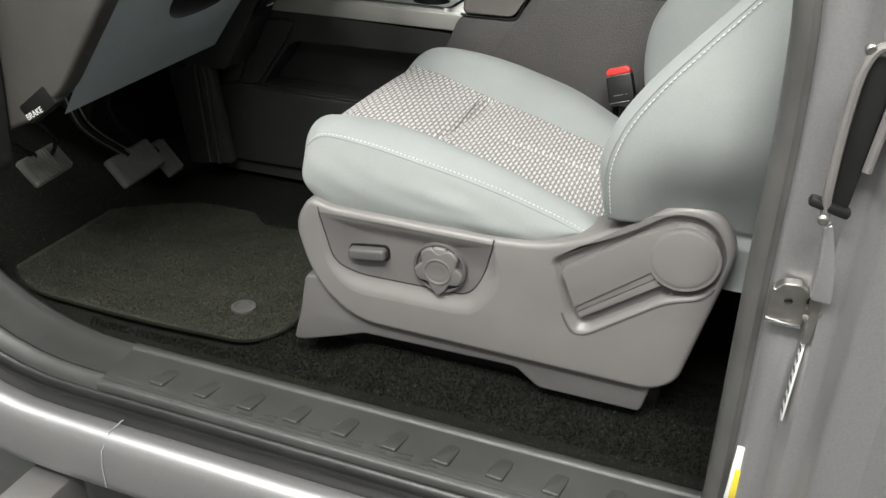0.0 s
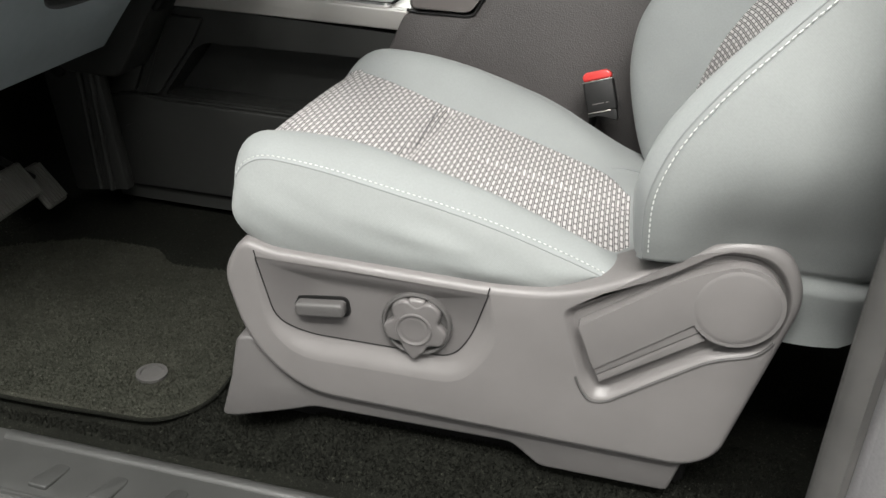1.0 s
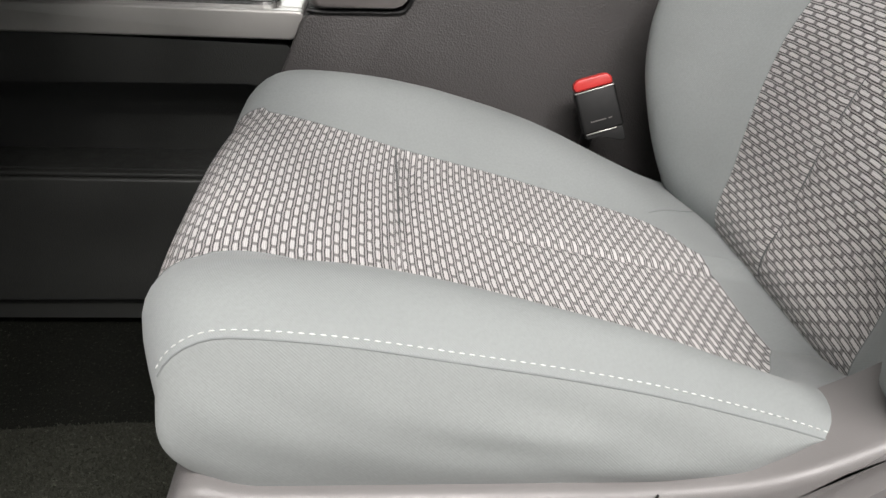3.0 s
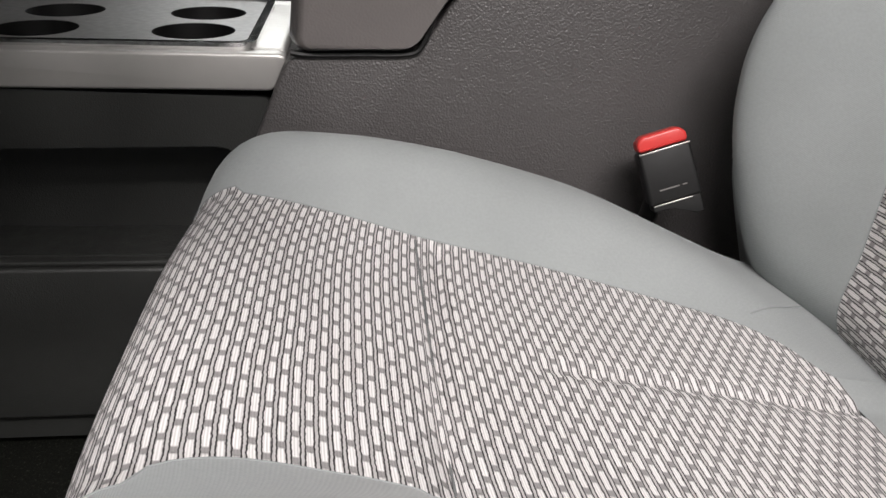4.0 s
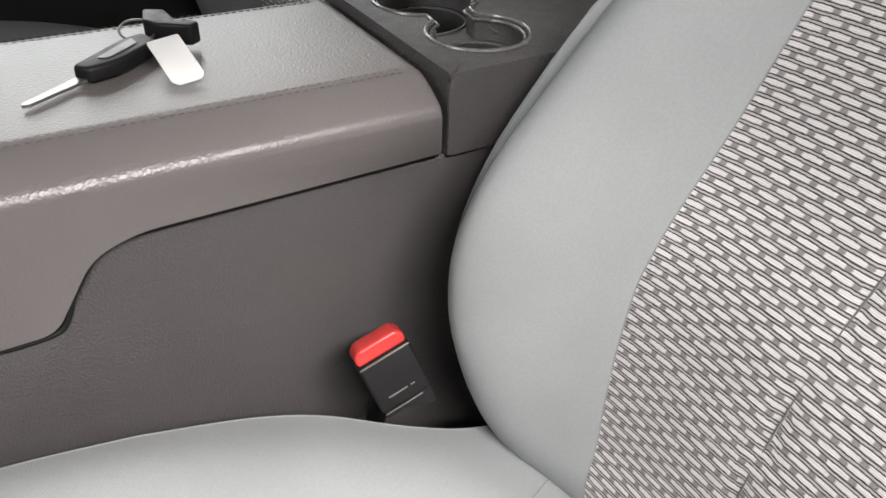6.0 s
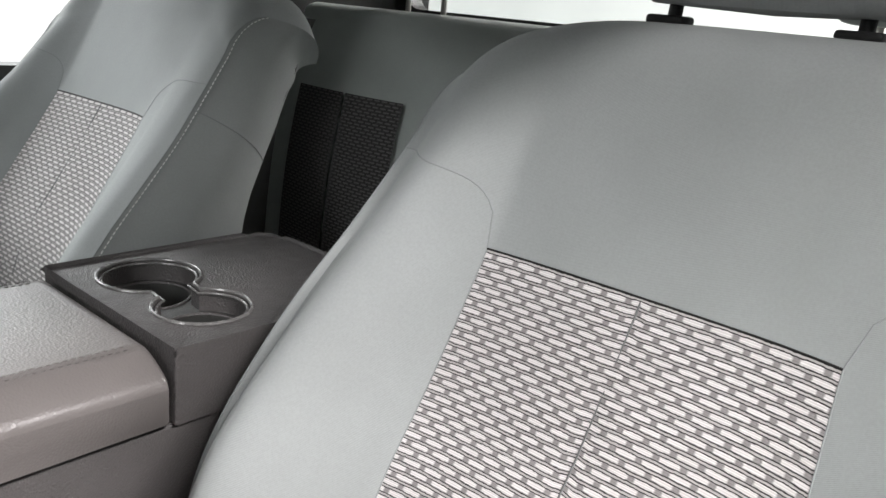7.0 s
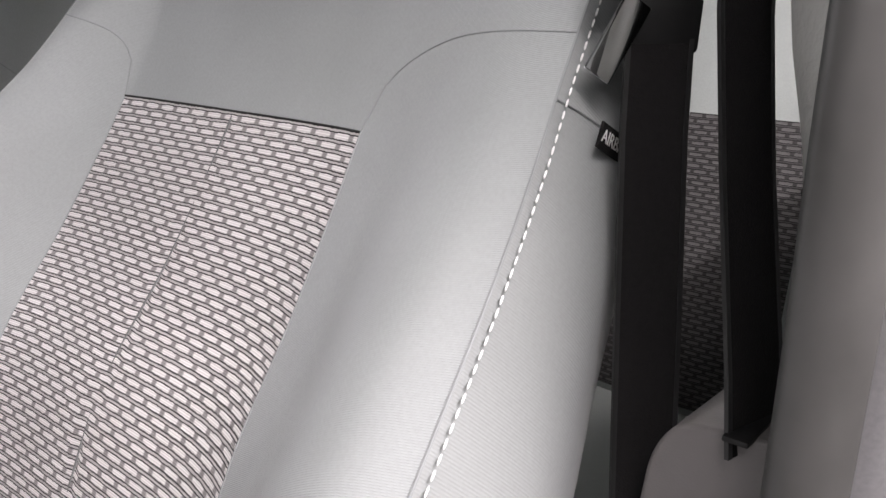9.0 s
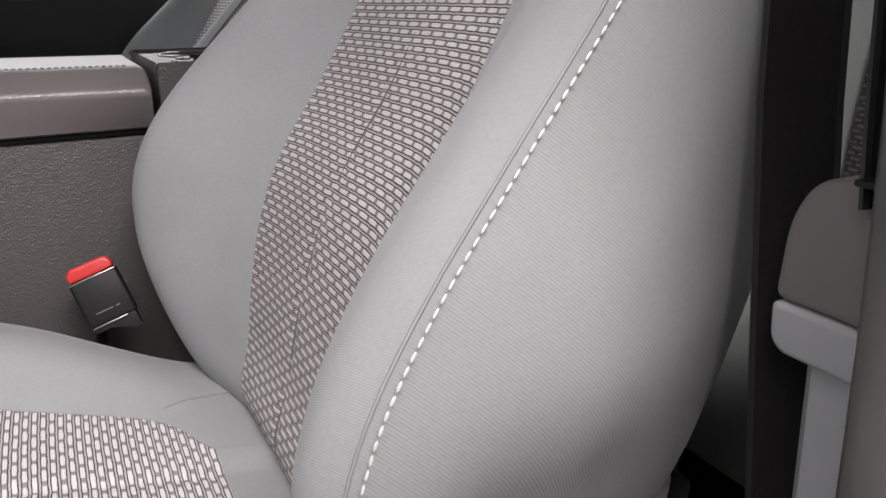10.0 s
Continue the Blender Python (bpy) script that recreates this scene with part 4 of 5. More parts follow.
part("switch_well", prism(round_poly([(-0.3815, 0.2475), (-0.3145, 0.2565), (-0.3115, 0.2305), (-0.3785, 0.2215)], 0.010), 0.0298, 0.0325, 0.0), M_BLACK, sw)
KX, KY = -0.233, 0.239
knob = part("lumbar_knob", lathe([(0.0405, 0.034), (0.0405, 0.0255), (0.0395, 0.0235), (0.0380, 0.0230), (0.0362, 0.0240), (0.0352, 0.0285), (0.0005, 0.0290)], (KX, 0, KY), "y", 56, False), M_SWITCH, shield, "round grey control knob with star grip")
STAR = []
for i in range(120):
    a = 2 * math.pi * i / 120
    rr = 0.0372 - 0.0095 * (0.5 + 0.5 * math.cos(5 * (a - math.pi / 2))) ** 2.0
    if abs(a - 1.5 * math.pi) < 0.2:
        rr += 0.005 * (1 - (abs(a - 1.5 * math.pi) / 0.2) ** 2)
    STAR.append((KX + rr * math.cos(a), KY - 0.001 + rr * math.sin(a)))
part("star_grip", prism(STAR, 0.0185, 0.030, 0.0035, 4), M_PANEL, knob)
part("knob_cap", lathe([(0.0215, 0.0190), (0.0205, 0.0172), (0.0190, 0.0168), (0.0175, 0.0178), (0.0160, 0.0186), (0.004, 0.0182)], (KX - 0.001, 0, KY - 0.003), "y", 48), M_PANEL, knob)
part("knob_pointer", rbox((KX, 0.024, KY + 0.029), (0.019, 0.009, 0.012), 0.003, 3), M_SHIELD, knob)
part("lever_rim", slope(LEV, LEV2, 0.020, 0.031, 6), M_SHIELD, shield)
# dark bead drawn as the shade in the crease round the lever
crease = [p for p in LEV[10:] if p[1] < 0.30]
part("lever_crease_shade", tube([(p[0] - 0.002, 0.0198, p[1] - 0.002) for p in crease], 0.0016, 6), M_SWITCH, shield)
part("lever_well", prism(LEV2, 0.0305, 0.038, 0.0), M_SHIELD, shield)
# the lever: a flat arm running into a round hub, with a hollow under the hub's front
LX, LZ = 0.0955, 0.3305
ARM = [(-0.0555, 0.2795), (0.045, 0.3575)]
HUB = [(LX + 0.0455 * math.cos(a), LZ + 0.0455 * math.sin(a)) for a in [radians(118 - 9.03 * i) for i in range(30)]]
LOW = [(0.0595, 0.3045), (-0.0325, 0.2290)]
BODY = round_poly(ARM + HUB[::1] + LOW, [0.003, 0.03] + [0.0] * 30 + [0.003, 0.003], 4)
lever = part("recline_lever", prism(BODY, 0.0135, 0.033, 0.0035, 4), M_SHIELD, shield, "grey reclining lever")
part("lever_hub", lathe([(0.0428, 0.0145), (0.0405, 0.0131), (0.036, 0.01255), (0.028, 0.0121), (0.018, 0.0118), (0.005, 0.0117)], (LX, 0, LZ), "y", 56), M_SHIELD, lever)
part("lever_grip", prism(round_poly([(-0.0322, 0.2282), (0.0600, 0.3036), (0.0660, 0.2945), (-0.0285, 0.2205)], 0.0015, 3), 0.0165, 0.034, 0.0012), M_SHIELD, lever)
part("lever_grip", prism(round_poly([(-0.0282, 0.2198), (0.0664, 0.2937), (0.0740, 0.2850), (-0.0240, 0.2105)], 0.0015, 3), 0.0180, 0.034, 0.0012), M_SHIELD, lever)
part("rail_cover", prism(round_poly([(-0.46, 0.17), (-0.44, 0.175), (-0.37, 0.118), (0.0, 0.13), (0.09, 0.13), (0.076, 0.062), (-0.075, 0.062), (-0.112, 0.090), (-0.36, 0.086), (-0.40, 0.07), (-0.47, 0.045), (-0.487, 0.045), (-0.47, 0.11)], 0.008, 4), 0.034, 0.08, 0.004), M_SHIELD2, driver, "dark grey rail cover")
for y in (0.1, 0.5):
    part("seat_rail", rbox((-0.18, y, 0.06), (0.56, 0.05, 0.05), 0.006), M_BLACK, driver)
part("seat_base", rbox((-0.17, 0.31, 0.19), (0.5, 0.44, 0.17), 0.03), M_BLACK, driver)
for y in (1.05, 1.47):
    part("seat_rail", rbox((-0.12, y, 0.06), (0.56, 0.05, 0.05), 0.006), M_BLACK, passenger)
part("seat_base", rbox((-0.11, 2 * YC - 0.31, 0.19), (0.5, 0.44, 0.17), 0.03), M_BLACK, passenger)

# ---- centre console ----
CC = 0.737  # the console's middle line
con = thing("centre_console", "black-brown grained centre console with armrest and cup holders", "console")
CS = round_poly([(-0.59, 0.03), (0.30, 0.03), (0.30, 0.529), (-0.235, 0.530), (-0.262, 0.519), (-0.295, 0.467), (-0.412, 0.463)], [0.01, 0.01, 0.02, 0.03, 0.03, 0.015, 0.02], 5)
part("body", prism(CS, 0.618, 2 * CC - 0.618, 0.012, 3), M_CONSOLE, con)
LID = round_poly([(-0.412, 0.468), (-0.302, 0.470), (-0.268, 0.522), (-0.236, 0.533), (0.006, 0.535), (0.006, 0.598), (-0.36, 0.602), (-0.405, 0.54)], [0.012, 0.012, 0.03, 0.03, 0.004, 0.012, 0.05, 0.03], 6)
half = []
for off, f in ((0.0, 0.38), (0.0006, 0.43), (0.002, 0.50), (0.005, 0.57), (0.010, 0.665), (0.018, 0.80), (0.027, 0.92), (0.033, 0.985), (0.0345, 0.985), (0.036, 1.0), (0.044, 1.0)):
    g = min(1.0, off / 0.006)
    half.append((0.606 + off, [(p[0] + 0.02 * (1 - f) * max(0.0, (-0.32 - p[0]) / 0.09) + 0.002 * (1 - g) * (1 if p[0] < 0 else -1), (0.557 + (p[1] - 0.557) * f) if p[1] > 0.557 else p[1] + 0.003 * (1 - g)) for p in LID]))
lid_rows = [[(x, y, z) for x, z in line] for y, line in half] + [[(x, 2 * CC - y, z) for x, z in line] for y, line in half[::-1]]
lid = part("armrest_lid", grid(lid_rows, True, True), M_LID, con, "padded dark brown armrest lid with stitched edge", 60)
# black tube drawn as the shaded gap under the lid
for y in (0.6165, 2 * CC - 0.6165):
    part("lid_gap_shade", tube([(x, y, z) for x, z in smooth_poly([(-0.409, 0.4655), (-0.392, 0.4635), (-0.347, 0.4645), (-0.305, 0.4655), (-0.292, 0.4735), (-0.282, 0.498), (-0.272, 0.515), (-0.258, 0.5255), (-0.236, 0.5300), (-0.1, 0.5315), (0.006, 0.5325)], 4, False)], 0.0028, 8), M_BLACK, con)
for y in (0.6385, 0.6455, 2 * CC - 0.6385, 2 * CC - 0.6455):
    part("stitching", stitches([(lerp(-0.33, -0.01, i / 10), y, 0.6015 - 0.003 * (i / 10)) for i in range(11)], 0.004, 0.0025, 0.0005), M_COVER, lid)
CUPR = ((0.091, 0.794, 0.049), (0.088, 0.691, 0.044))


def figure_eight(grow=0.0):
    """Two round wells joined by a narrow neck, as one outline."""
    out, neck = [], 0.021 + grow
    for (cx, cy, cr), way in ((CUPR[0], 1), (CUPR[1], -1)):
        r = cr + grow
        a = math.asin(neck / r)
        for i in range(37):
            t = lerp(a, 2 * math.pi - a, i / 36) - way * math.pi / 2
            out.append((cx + r * math.cos(t), cy + r * math.sin(t)))
    return out


FIG = figure_eight()
cap = part("rear_cap", plate(round_poly([(0.013, 0.611), (0.26, 0.611), (0.29, 0.64), (0.29, 0.835), (0.26, 0.863), (0.013, 0.863)], [0.004, 0.03, 0.03, 0.03, 0.03, 0.004], 4), [FIG], 0.597, -0.066, -0.024, floor=False, bev=0.005), M_CONSOLE, con, "grained rear cap with two joined cup wells")
cup = part("cup_holder", plate(figure_eight(0.002), [circle(cx, cy, cr - 0.009) for cx, cy, cr in CUPR], 0.5745, -0.004, -0.034), M_DASH, cap, "dark joined cup wells with a raised rim")
for grow, z, r in ((0.0022, 0.5975, 0.0021), (-0.0022, 0.5945, 0.0015)):
    rim = figure_eight(grow)
    part("rim", tube([(x, y, z) for x, y in rim + rim[:1]], r, 8), M_RIM, cup)
for cx, cy, cr in CUPR:
    part("well_lip", lathe([(cr - 0.0095, 0.5740), (cr - 0.009, 0.5762), (cr - 0.0075, 0.5762), (cr - 0.007, 0.5745)], (cx, cy, 0), "z", 44, False), M_CONSOLE, cup)
# front of the console
BIN = round_poly([(-0.896, 0.249), (-0.49, 0.250), (-0.46, 0.366), (-0.815, 0.360)], [0.008, 0.02, 0.03, 0.03])
part("front_panel", plate(round_poly([(-1.02, 0.02), (-0.47, 0.02), (-0.432, 0.414), (-0.86, 0.425), (-0.98, 0.33)], 0.01), [BIN], 0.652, 0.05, 0.13, "xz"), M_DASH, con)
part("bin_back", prism(round_poly([(-0.90, 0.245), (-0.49, 0.245), (-0.46, 0.366), (-0.81, 0.362)], 0.02), 0.722, 0.73, 0.0), M_DASH, con)
part("front_body", rbox((-0.72, 0.81, 0.2), (0.5, 0.12, 0.40), 0.01), M_DASH, con)
part("ledge", rbox((-0.73, 0.6475, 0.2445), (0.56, 0.014, 0.006), 0.0025), M_DASH, con)
part("side_step", prism(round_poly([(-1.034, 0.055), (-0.45, 0.06), (-0.45, 0.241), (-0.885, 0.241), (-0.95, 0.248), (-1.012, 0.236)], 0.006, 4), 0.636, 0.653, 0.004), M_DASH, con, "charcoal lower side panel")
part("screw_cap", lathe([(0.019, 0.637), (0.018, 0.6345), (0.004, 0.634)], (-0.962, 0, 0.168), "y", 28), M_DASH, con)
part("corner_flap", prism(round_poly([(-1.016, 0.241), (-0.952, 0.254), (-0.925, 0.318), (-0.972, 0.314)], 0.004, 4), 0.640, 0.653, 0.004), M_DASH, con)
part("bin_pillar", prism(round_poly([(-0.935, 0.250), (-0.903, 0.250), (-0.822, 0.362), (-0.80, 0.405), (-0.87, 0.405), (-0.90, 0.335)], 0.010, 4), 0.641, 0.653, 0.006, 4), M_DASH, con)
TRIM = round_poly([(-0.87, 0.422), (-0.428, 0.422), (-0.412, 0.457), (-0.87, 0.459)], [0.004, 0.006, 0.012, 0.004], 4)
part("silver_trim", prism(TRIM, 0.905, 0.935, 0.005), M_SILVER, con, "satin silver console trim")
trim = part("silver_trim", prism(TRIM, 0.646, 0.666, 0.005), M_SILVER, con, "satin silver console trim")
part("chrome_frame", ring(round_poly([(-0.84, 0.660), (-0.444, 0.660), (-0.444, 0.908), (-0.84, 0.908)], 0.02), round_poly([(-0.832, 0.668), (-0.453, 0.668), (-0.453, 0.900), (-0.832, 0.900)], 0.015), 0.457, 0.4635, "xy"), M_CHROME, trim, "chrome frame round the cup holders")
CUPS = [circle(cx, cy, 0.040) for cx in (-0.51, -0.66) for cy in (0.722, 0.818)]
part("cup_plate", plate(round_poly([(-0.838, 0.662), (-0.446, 0.662), (-0.446, 0.906), (-0.838, 0.906)], 0.018), CUPS, 0.4615, -0.003, -0.055, floor=False), M_PLATE, trim, "satin plate with sunken cup holders")
for cx in (-0.51, -0.66):
    for cy in (0.722, 0.818):
        part("cup_liner", grid([[(p[0], p[1], z) for p in circle(cx, cy, r)] for r, z in ((0.0397, 0.461), (0.0385, 0.43), (0.036, 0.409))], True, last=True), M_BLACK, trim)
part("trim_end", prism(round_poly([(-0.447, 0.424), (-0.428, 0.424), (-0.413, 0.457), (-0.447, 0.4585)], [0.002, 0.006, 0.010, 0.002], 4), 0.6665, 0.9045, 0.003), M_SILVER, trim)
# buckle
bk = thing("seat_belt_buckle", "black seat belt buckle with a red release button beside the seat", "buckle")
BX = Vector((0.045, -0.002, 0.0155)).normalized()
BZ = Vector((-0.004, 0.013, 0.044))
BZ = (BZ - BX * BZ.dot(BX)).normalized()
BY = BZ.cross(BX)
BM = Matrix.Translation((-0.0735, 0.5425, 0.3845)) @ Matrix((BX, BY, BZ)).transposed().to_4x4()


def buckle_piece(name, bm, mat, label=""):
    bmesh.ops.transform(bm, matrix=BM, verts=bm.verts)
    return part(name, bm, mat, bk, label)


buckle_piece("body", rbox((0, 0.011, -0.005), (0.048, 0.022, 0.050), 0.0035, 3), M_BLACK)
buckle_piece("button", prism(round_poly([(-0.022, 0.020), (0.022, 0.020), (0.023, 0.028), (0.017, 0.034), (-0.017, 0.034), (-0.023, 0.028)], 0.003, 3), 0.001, 0.021, 0.003), M_RED, "red release button")
buckle_piece("rim", rbox((0, -0.0006, 0.0185), (0.046, 0.0016, 0.0016), 0.0006), M_STEEL)
buckle_piece("tongue_guard", prism(round_poly([(-0.022, -0.030), (0.012, -0.030), (0.016, -0.024), (0.022, -0.030), (0.022, -0.046), (0.015, -0.046), (-0.006, -0.036), (-0.022, -0.036)], 0.002, 3), 0.002, 0.02, 0.001), M_BLACK)
buckle_piece("guard_edge", rbox((-0.004, 0.0, -0.030), (0.036, 0.002, 0.0014), 0.0005), M_STEEL)
for dx, w in ((-0.004, 0.018), (0.010, 0.004)):
    buckle_piece("marking", rbox((dx, -0.0002, -0.017), (w, 0.0008, 0.0012), 0), M_COVER)
part("stalk", tube([(-0.076, 0.553, 0.365), (-0.078, 0.572, 0.31), (-0.08, 0.588, 0.2), (-0.08, 0.588, 0.05)], 0.013, 10, 0.5), M_BLACK, bk)

# ---- dash, column panel, wheel and pedals ----
dash = thing("dashboard", "charcoal dashboard with a blue-grey knee panel", "dashboard")
part("end_cap", prism(round_poly([(-1.02, 0.345), (-0.965, 0.345), (-0.875, 0.385), (-0.81, 0.44), (-0.66, 0.64), (-0.66, 0.86), (-1.05, 0.86)], 0.02), -0.03, 0.012, 0.008), M_CAP, dash)


def knee(s, t):
    return Vector((lerp(-0.855, -0.65, t) - 0.03 * s, lerp(0.012, 0.465 + 0.05 * t, s), lerp(0.385, 0.66, t) + 0.012 * math.sin(t * 3.1)))


def knee_hole(a, k=1.0):
    f = lambda v: math.copysign(abs(v) ** 0.7, v)
    return 0.66 + 0.25 * k * f(math.cos(a)), 0.52 + 0.21 * k * f(math.sin(a))


hole = [knee_hole(2 * math.pi * i / 48) for i in range(48)]
border = [(i / 12, 0) for i in range(12)] + [(1, i / 12) for i in range(12)] + [(1 - i / 12, 1) for i in range(12)] + [(0, 1 - i / 12) for i in range(12)]
rings = []
for w in (0, 0.3, 0.55, 0.75, 0.88, 0.95, 1.0):
    line = []
    for i in range(48):
        q = border[i]
        h = min(hole, key=lambda p: abs(math.atan2((p[1] - 0.5) * 0.8, p[0] - 0.66) - math.atan2((q[1] - 0.5) * 0.8, q[0] - 0.66)))
        line.append(knee(lerp(q[0], h[0], w), lerp(q[1], h[1], w)) - Vector((0.8, 0, -0.6)) * 0.006 * max(0, w - 0.75) * 4)
    rings.append(line)
part("knee_panel", grid(rings, True), M_KNEE, dash, "blue-grey plastic knee panel")
bowl = [[knee(*knee_hole(2 * math.pi * i / 48, k)) - Vector((0.8, 0, -0.6)) * d for i in range(48)] for k, d in ((1.0, 0.006), (0.97, 0.012), (0.93, 0.05), (0.8, 0.07))]
part("knee_recess", grid(bowl, True, last=True), M_BLACK, dash, "dark recess in the knee panel")
part("recess_lever", tube([knee(0.5, 0.42) - Vector((0.8, 0, -0.6)) * 0.04, knee(0.68, 0.5) - Vector((0.8, 0, -0.6)) * 0.028, knee(0.72, 0.62) - Vector((0.8, 0, -0.6)) * 0.03], 0.006, 8), M_SWITCH, dash)
part("upper", prism(round_poly([(-1.4, 0.6), (-0.7, 0.62), (-0.66, 0.7), (-0.7, 0.84), (-1.4, 0.9)], 0.04), -0.03, 1.6, 0.02, 3), M_DASH, dash)
part("centre_panel", prism(round_poly([(-1.05, 0.3), (-0.93, 0.3), (-0.84, 0.45), (-0.7, 0.66), (-1.05, 0.66)], 0.02), 0.56, 2 * YC - 0.56, 0.01), M_DASH, dash)
wheel = thing("steering_wheel", "dark hide steering wheel with thick rim", "steering wheel")
WC, tilt = Vector((-0.523, 0.30, 0.755)), radians(25)
ax, bx = Vector((0, 1, 0)), Vector((math.sin(tilt), 0, -math.cos(tilt)))
part("rim", grid([[WC + (ax * math.cos(a) + bx * math.sin(a)) * (0.185 + 0.023 * math.cos(q)) + ax.cross(bx) * 0.020 * math.sin(q) for q in (2 * math.pi * k / 14 for k in range(14))] for a in (2 * math.pi * i / 64 for i in range(65))], True), M_WHEEL, wheel)
part("hub", rbox(WC + Vector((-0.05, 0, 0)), (0.06, 0.16, 0.13), 0.025, 3, Matrix.Rotation(-tilt, 4, "Y")), M_DASH, wheel)
for a in (0.15, math.pi - 0.15, math.pi / 2):
    e = WC + (ax * math.cos(a) + bx * math.sin(a)) * 0.18
    part("spoke", tube([WC + Vector((-0.05, 0, 0)), e], 0.018, 10, 0.6), M_DASH, wheel)
part("column", tube([WC + Vector((-0.06, 0, -0.01)), WC + Vector((-0.35, 0, -0.14))], 0.05, 16), M_DASH, wheel)
for nm, c, s, rx, rz in (("brake_pedal", (-1.03, 0.345, 0.146), (0.018, 0.138, 0.068), 0, 4), ("accelerator_pedal", (-1.05, 0.462, 0.110), (0.014, 0.055, 0.085), 0, 4), ("parking_brake_pedal", (-1.02, 0.105, 0.236), (0.016, 0.10, 0.055), 0, 8)):
    ped = thing(nm, {"brake_pedal": "wide ribbed rubber brake pedal on a steel arm", "accelerator_pedal": "narrow dark accelerator pedal", "parking_brake_pedal": "grey ribbed parking brake pedal pad"}[nm], "pedal")
    tm = Euler((0, radians(-38), radians(rz))).to_matrix().to_4x4()
    part("pad", rbox(c, s, 0.006, 3, tm), M_PEDAL, ped)
    nr = round(s[1] / 0.0075)
    for i in range(nr + 1):
        d = Vector((s[0] / 2 + 0.001, lerp(-0.45, 0.45, i / nr) * s[1], 0))
        part("pad_rib", rbox(Vector(c) + tm.to_3x3() @ d, (0.004, 0.0038, s[2] * 0.88), 0.001, 1, tm), M_PEDAL, ped)
    arm = [Vector(c) + Vector(q) for q in ((-0.012, -0.01, 0.02), (-0.03, -0.08, 0.09), (-0.04, -0.105, 0.15), (-0.05, -0.12, 0.28))]
    part("arm", tube(smooth_poly(arm, 4, False), 0.012, 8, 0.6), M_BLACK, ped)
    if nm == "brake_pedal":
        # bright tubes drawn as the highlights along the arm's two ribs
        for dy in (-0.011, 0.011):
            part("arm_highlight", tube([q + Vector((0.009, dy, 0.004)) for q in smooth_poly(arm, 4, False)], 0.0018, 6), M_STEEL, ped)

# ---- floor mat ----
mat_o = round_poly([(-1.2, 0.15), (-1.18, 0.33), (-0.98, 0.47), (-0.83, 0.475), (-0.785, 0.425), (-0.60, 0.44), (-0.535, 0.42), (-0.535, 0.09), (-0.58, 0.035), (-0.8, 0.022), (-1.07, 0.03)], [0.05, 0.05, 0.06, 0.03, 0.03, 0.05, 0.05, 0.06, 0.06, 0.1, 0.08], 6)
fm = thing("floor_mat", "worn dark carpet floor mat with bound edge lying in the footwell", "floor mat")
part("carpet", prism(mat_o, 0.004, 0.0115, 0.002, 2, "xy"), M_MAT, fm)
part("binding", tube([(p.x, p.y, 0.0075) for p in mat_o] + [(mat_o[0].x, mat_o[0].y, 0.0075)], 0.0032, 8), M_CARPET, fm, "black bound edge")
part("grommet", lathe([(0.022, 0.0125), (0.022, 0.017), (0.016, 0.018), (0.015, 0.0155), (0.004, 0.0155)], (-0.641, 0.121, 0), "z"), M_RUBBER, fm, "dark retaining grommet")

# ---- rear bench ----
rb = thing("rear_bench", "grey cloth rear bench under the window, its woven panels darkened for shade", "bench seat")


def bench(y, z, off=0.0):
    t = (z - 0.28) / 0.59
    lump = 0.012 * math.cos((abs(y - YC) - 0.55) * 9)
    return 0.80 + 0.10 * t - 0.025 * math.sin(t * 3.1) - lump - off, y, z


zs = [lerp(0.28, 0.86, i / 24) for i in range(25)]
back = [[bench(y, z) for y in [lerp(0.03, 1.57, j / 60) for j in range(61)]] for z in zs]
for da, dz in ((0.012, 0.010), (0.035, 0.016), (0.10, 0.012), (0.13, -0.01)):
    back.append([(p[0] + da, p[1], 0.86 + dz) for p in back[24]])
part("backrest", grid(back), M_BENCH, rb)
part("cushion", rbox((0.66, YC, 0.25), (0.40, 1.5, 0.14), 0.05, 4), M_BENCH, rb)
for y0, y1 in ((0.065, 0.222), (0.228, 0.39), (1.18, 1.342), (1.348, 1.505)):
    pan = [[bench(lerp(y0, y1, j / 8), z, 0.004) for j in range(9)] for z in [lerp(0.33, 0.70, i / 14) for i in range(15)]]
    part("woven_panel", grid(pan, uv=[[(p[1], p[2]) for p in row] for row in pan]), M_SHADEDWOVEN, rb, "woven panel darkened for shade")
for y in (0.33, 1.24):
    hr = part("headrest", rbox((0.95, y, 0.985), (0.09, 0.24, 0.13), 0.035, 4), M_BENCH, rb, "grey cloth rear headrest")
    for dy in (-0.05, 0.05):
        part("post", tube([(0.95, y + dy, 0.85), (0.95, y + dy, 0.94)], 0.006, 8), M_STEEL, hr)

# ---- belts, tag, key and door armrest ----
b1 = thing("seat_belt", "black webbing seat belt hanging beside the driver seat", "seat belt", group="belts")
B1 = [(0.238, -0.002, 1.2), (0.228, -0.006, 0.80), (0.217, -0.016, 0.72), (0.206, -0.031, 0.62), (0.207, -0.042, 0.5), (0.215, -0.055, 0.3), (0.23, -0.065, 0.1)]
part("webbing", strap(B1, 0.036, (0.80, -0.60, 0)), M_BELT, b1)
part("belt_guide", tube(smooth_poly([(0.196, 0.006, 0.786), (0.202, 0.005, 0.798), (0.219, 0.002, 0.810), (0.239, -0.004, 0.816), (0.264, -0.012, 0.815), (0.276, -0.026, 0.810)], 5, False), [0.006] * 4 + [0.009] * 18 + [0.007] * 4, 12), M_BLACK, b1, "hooked black belt guide")
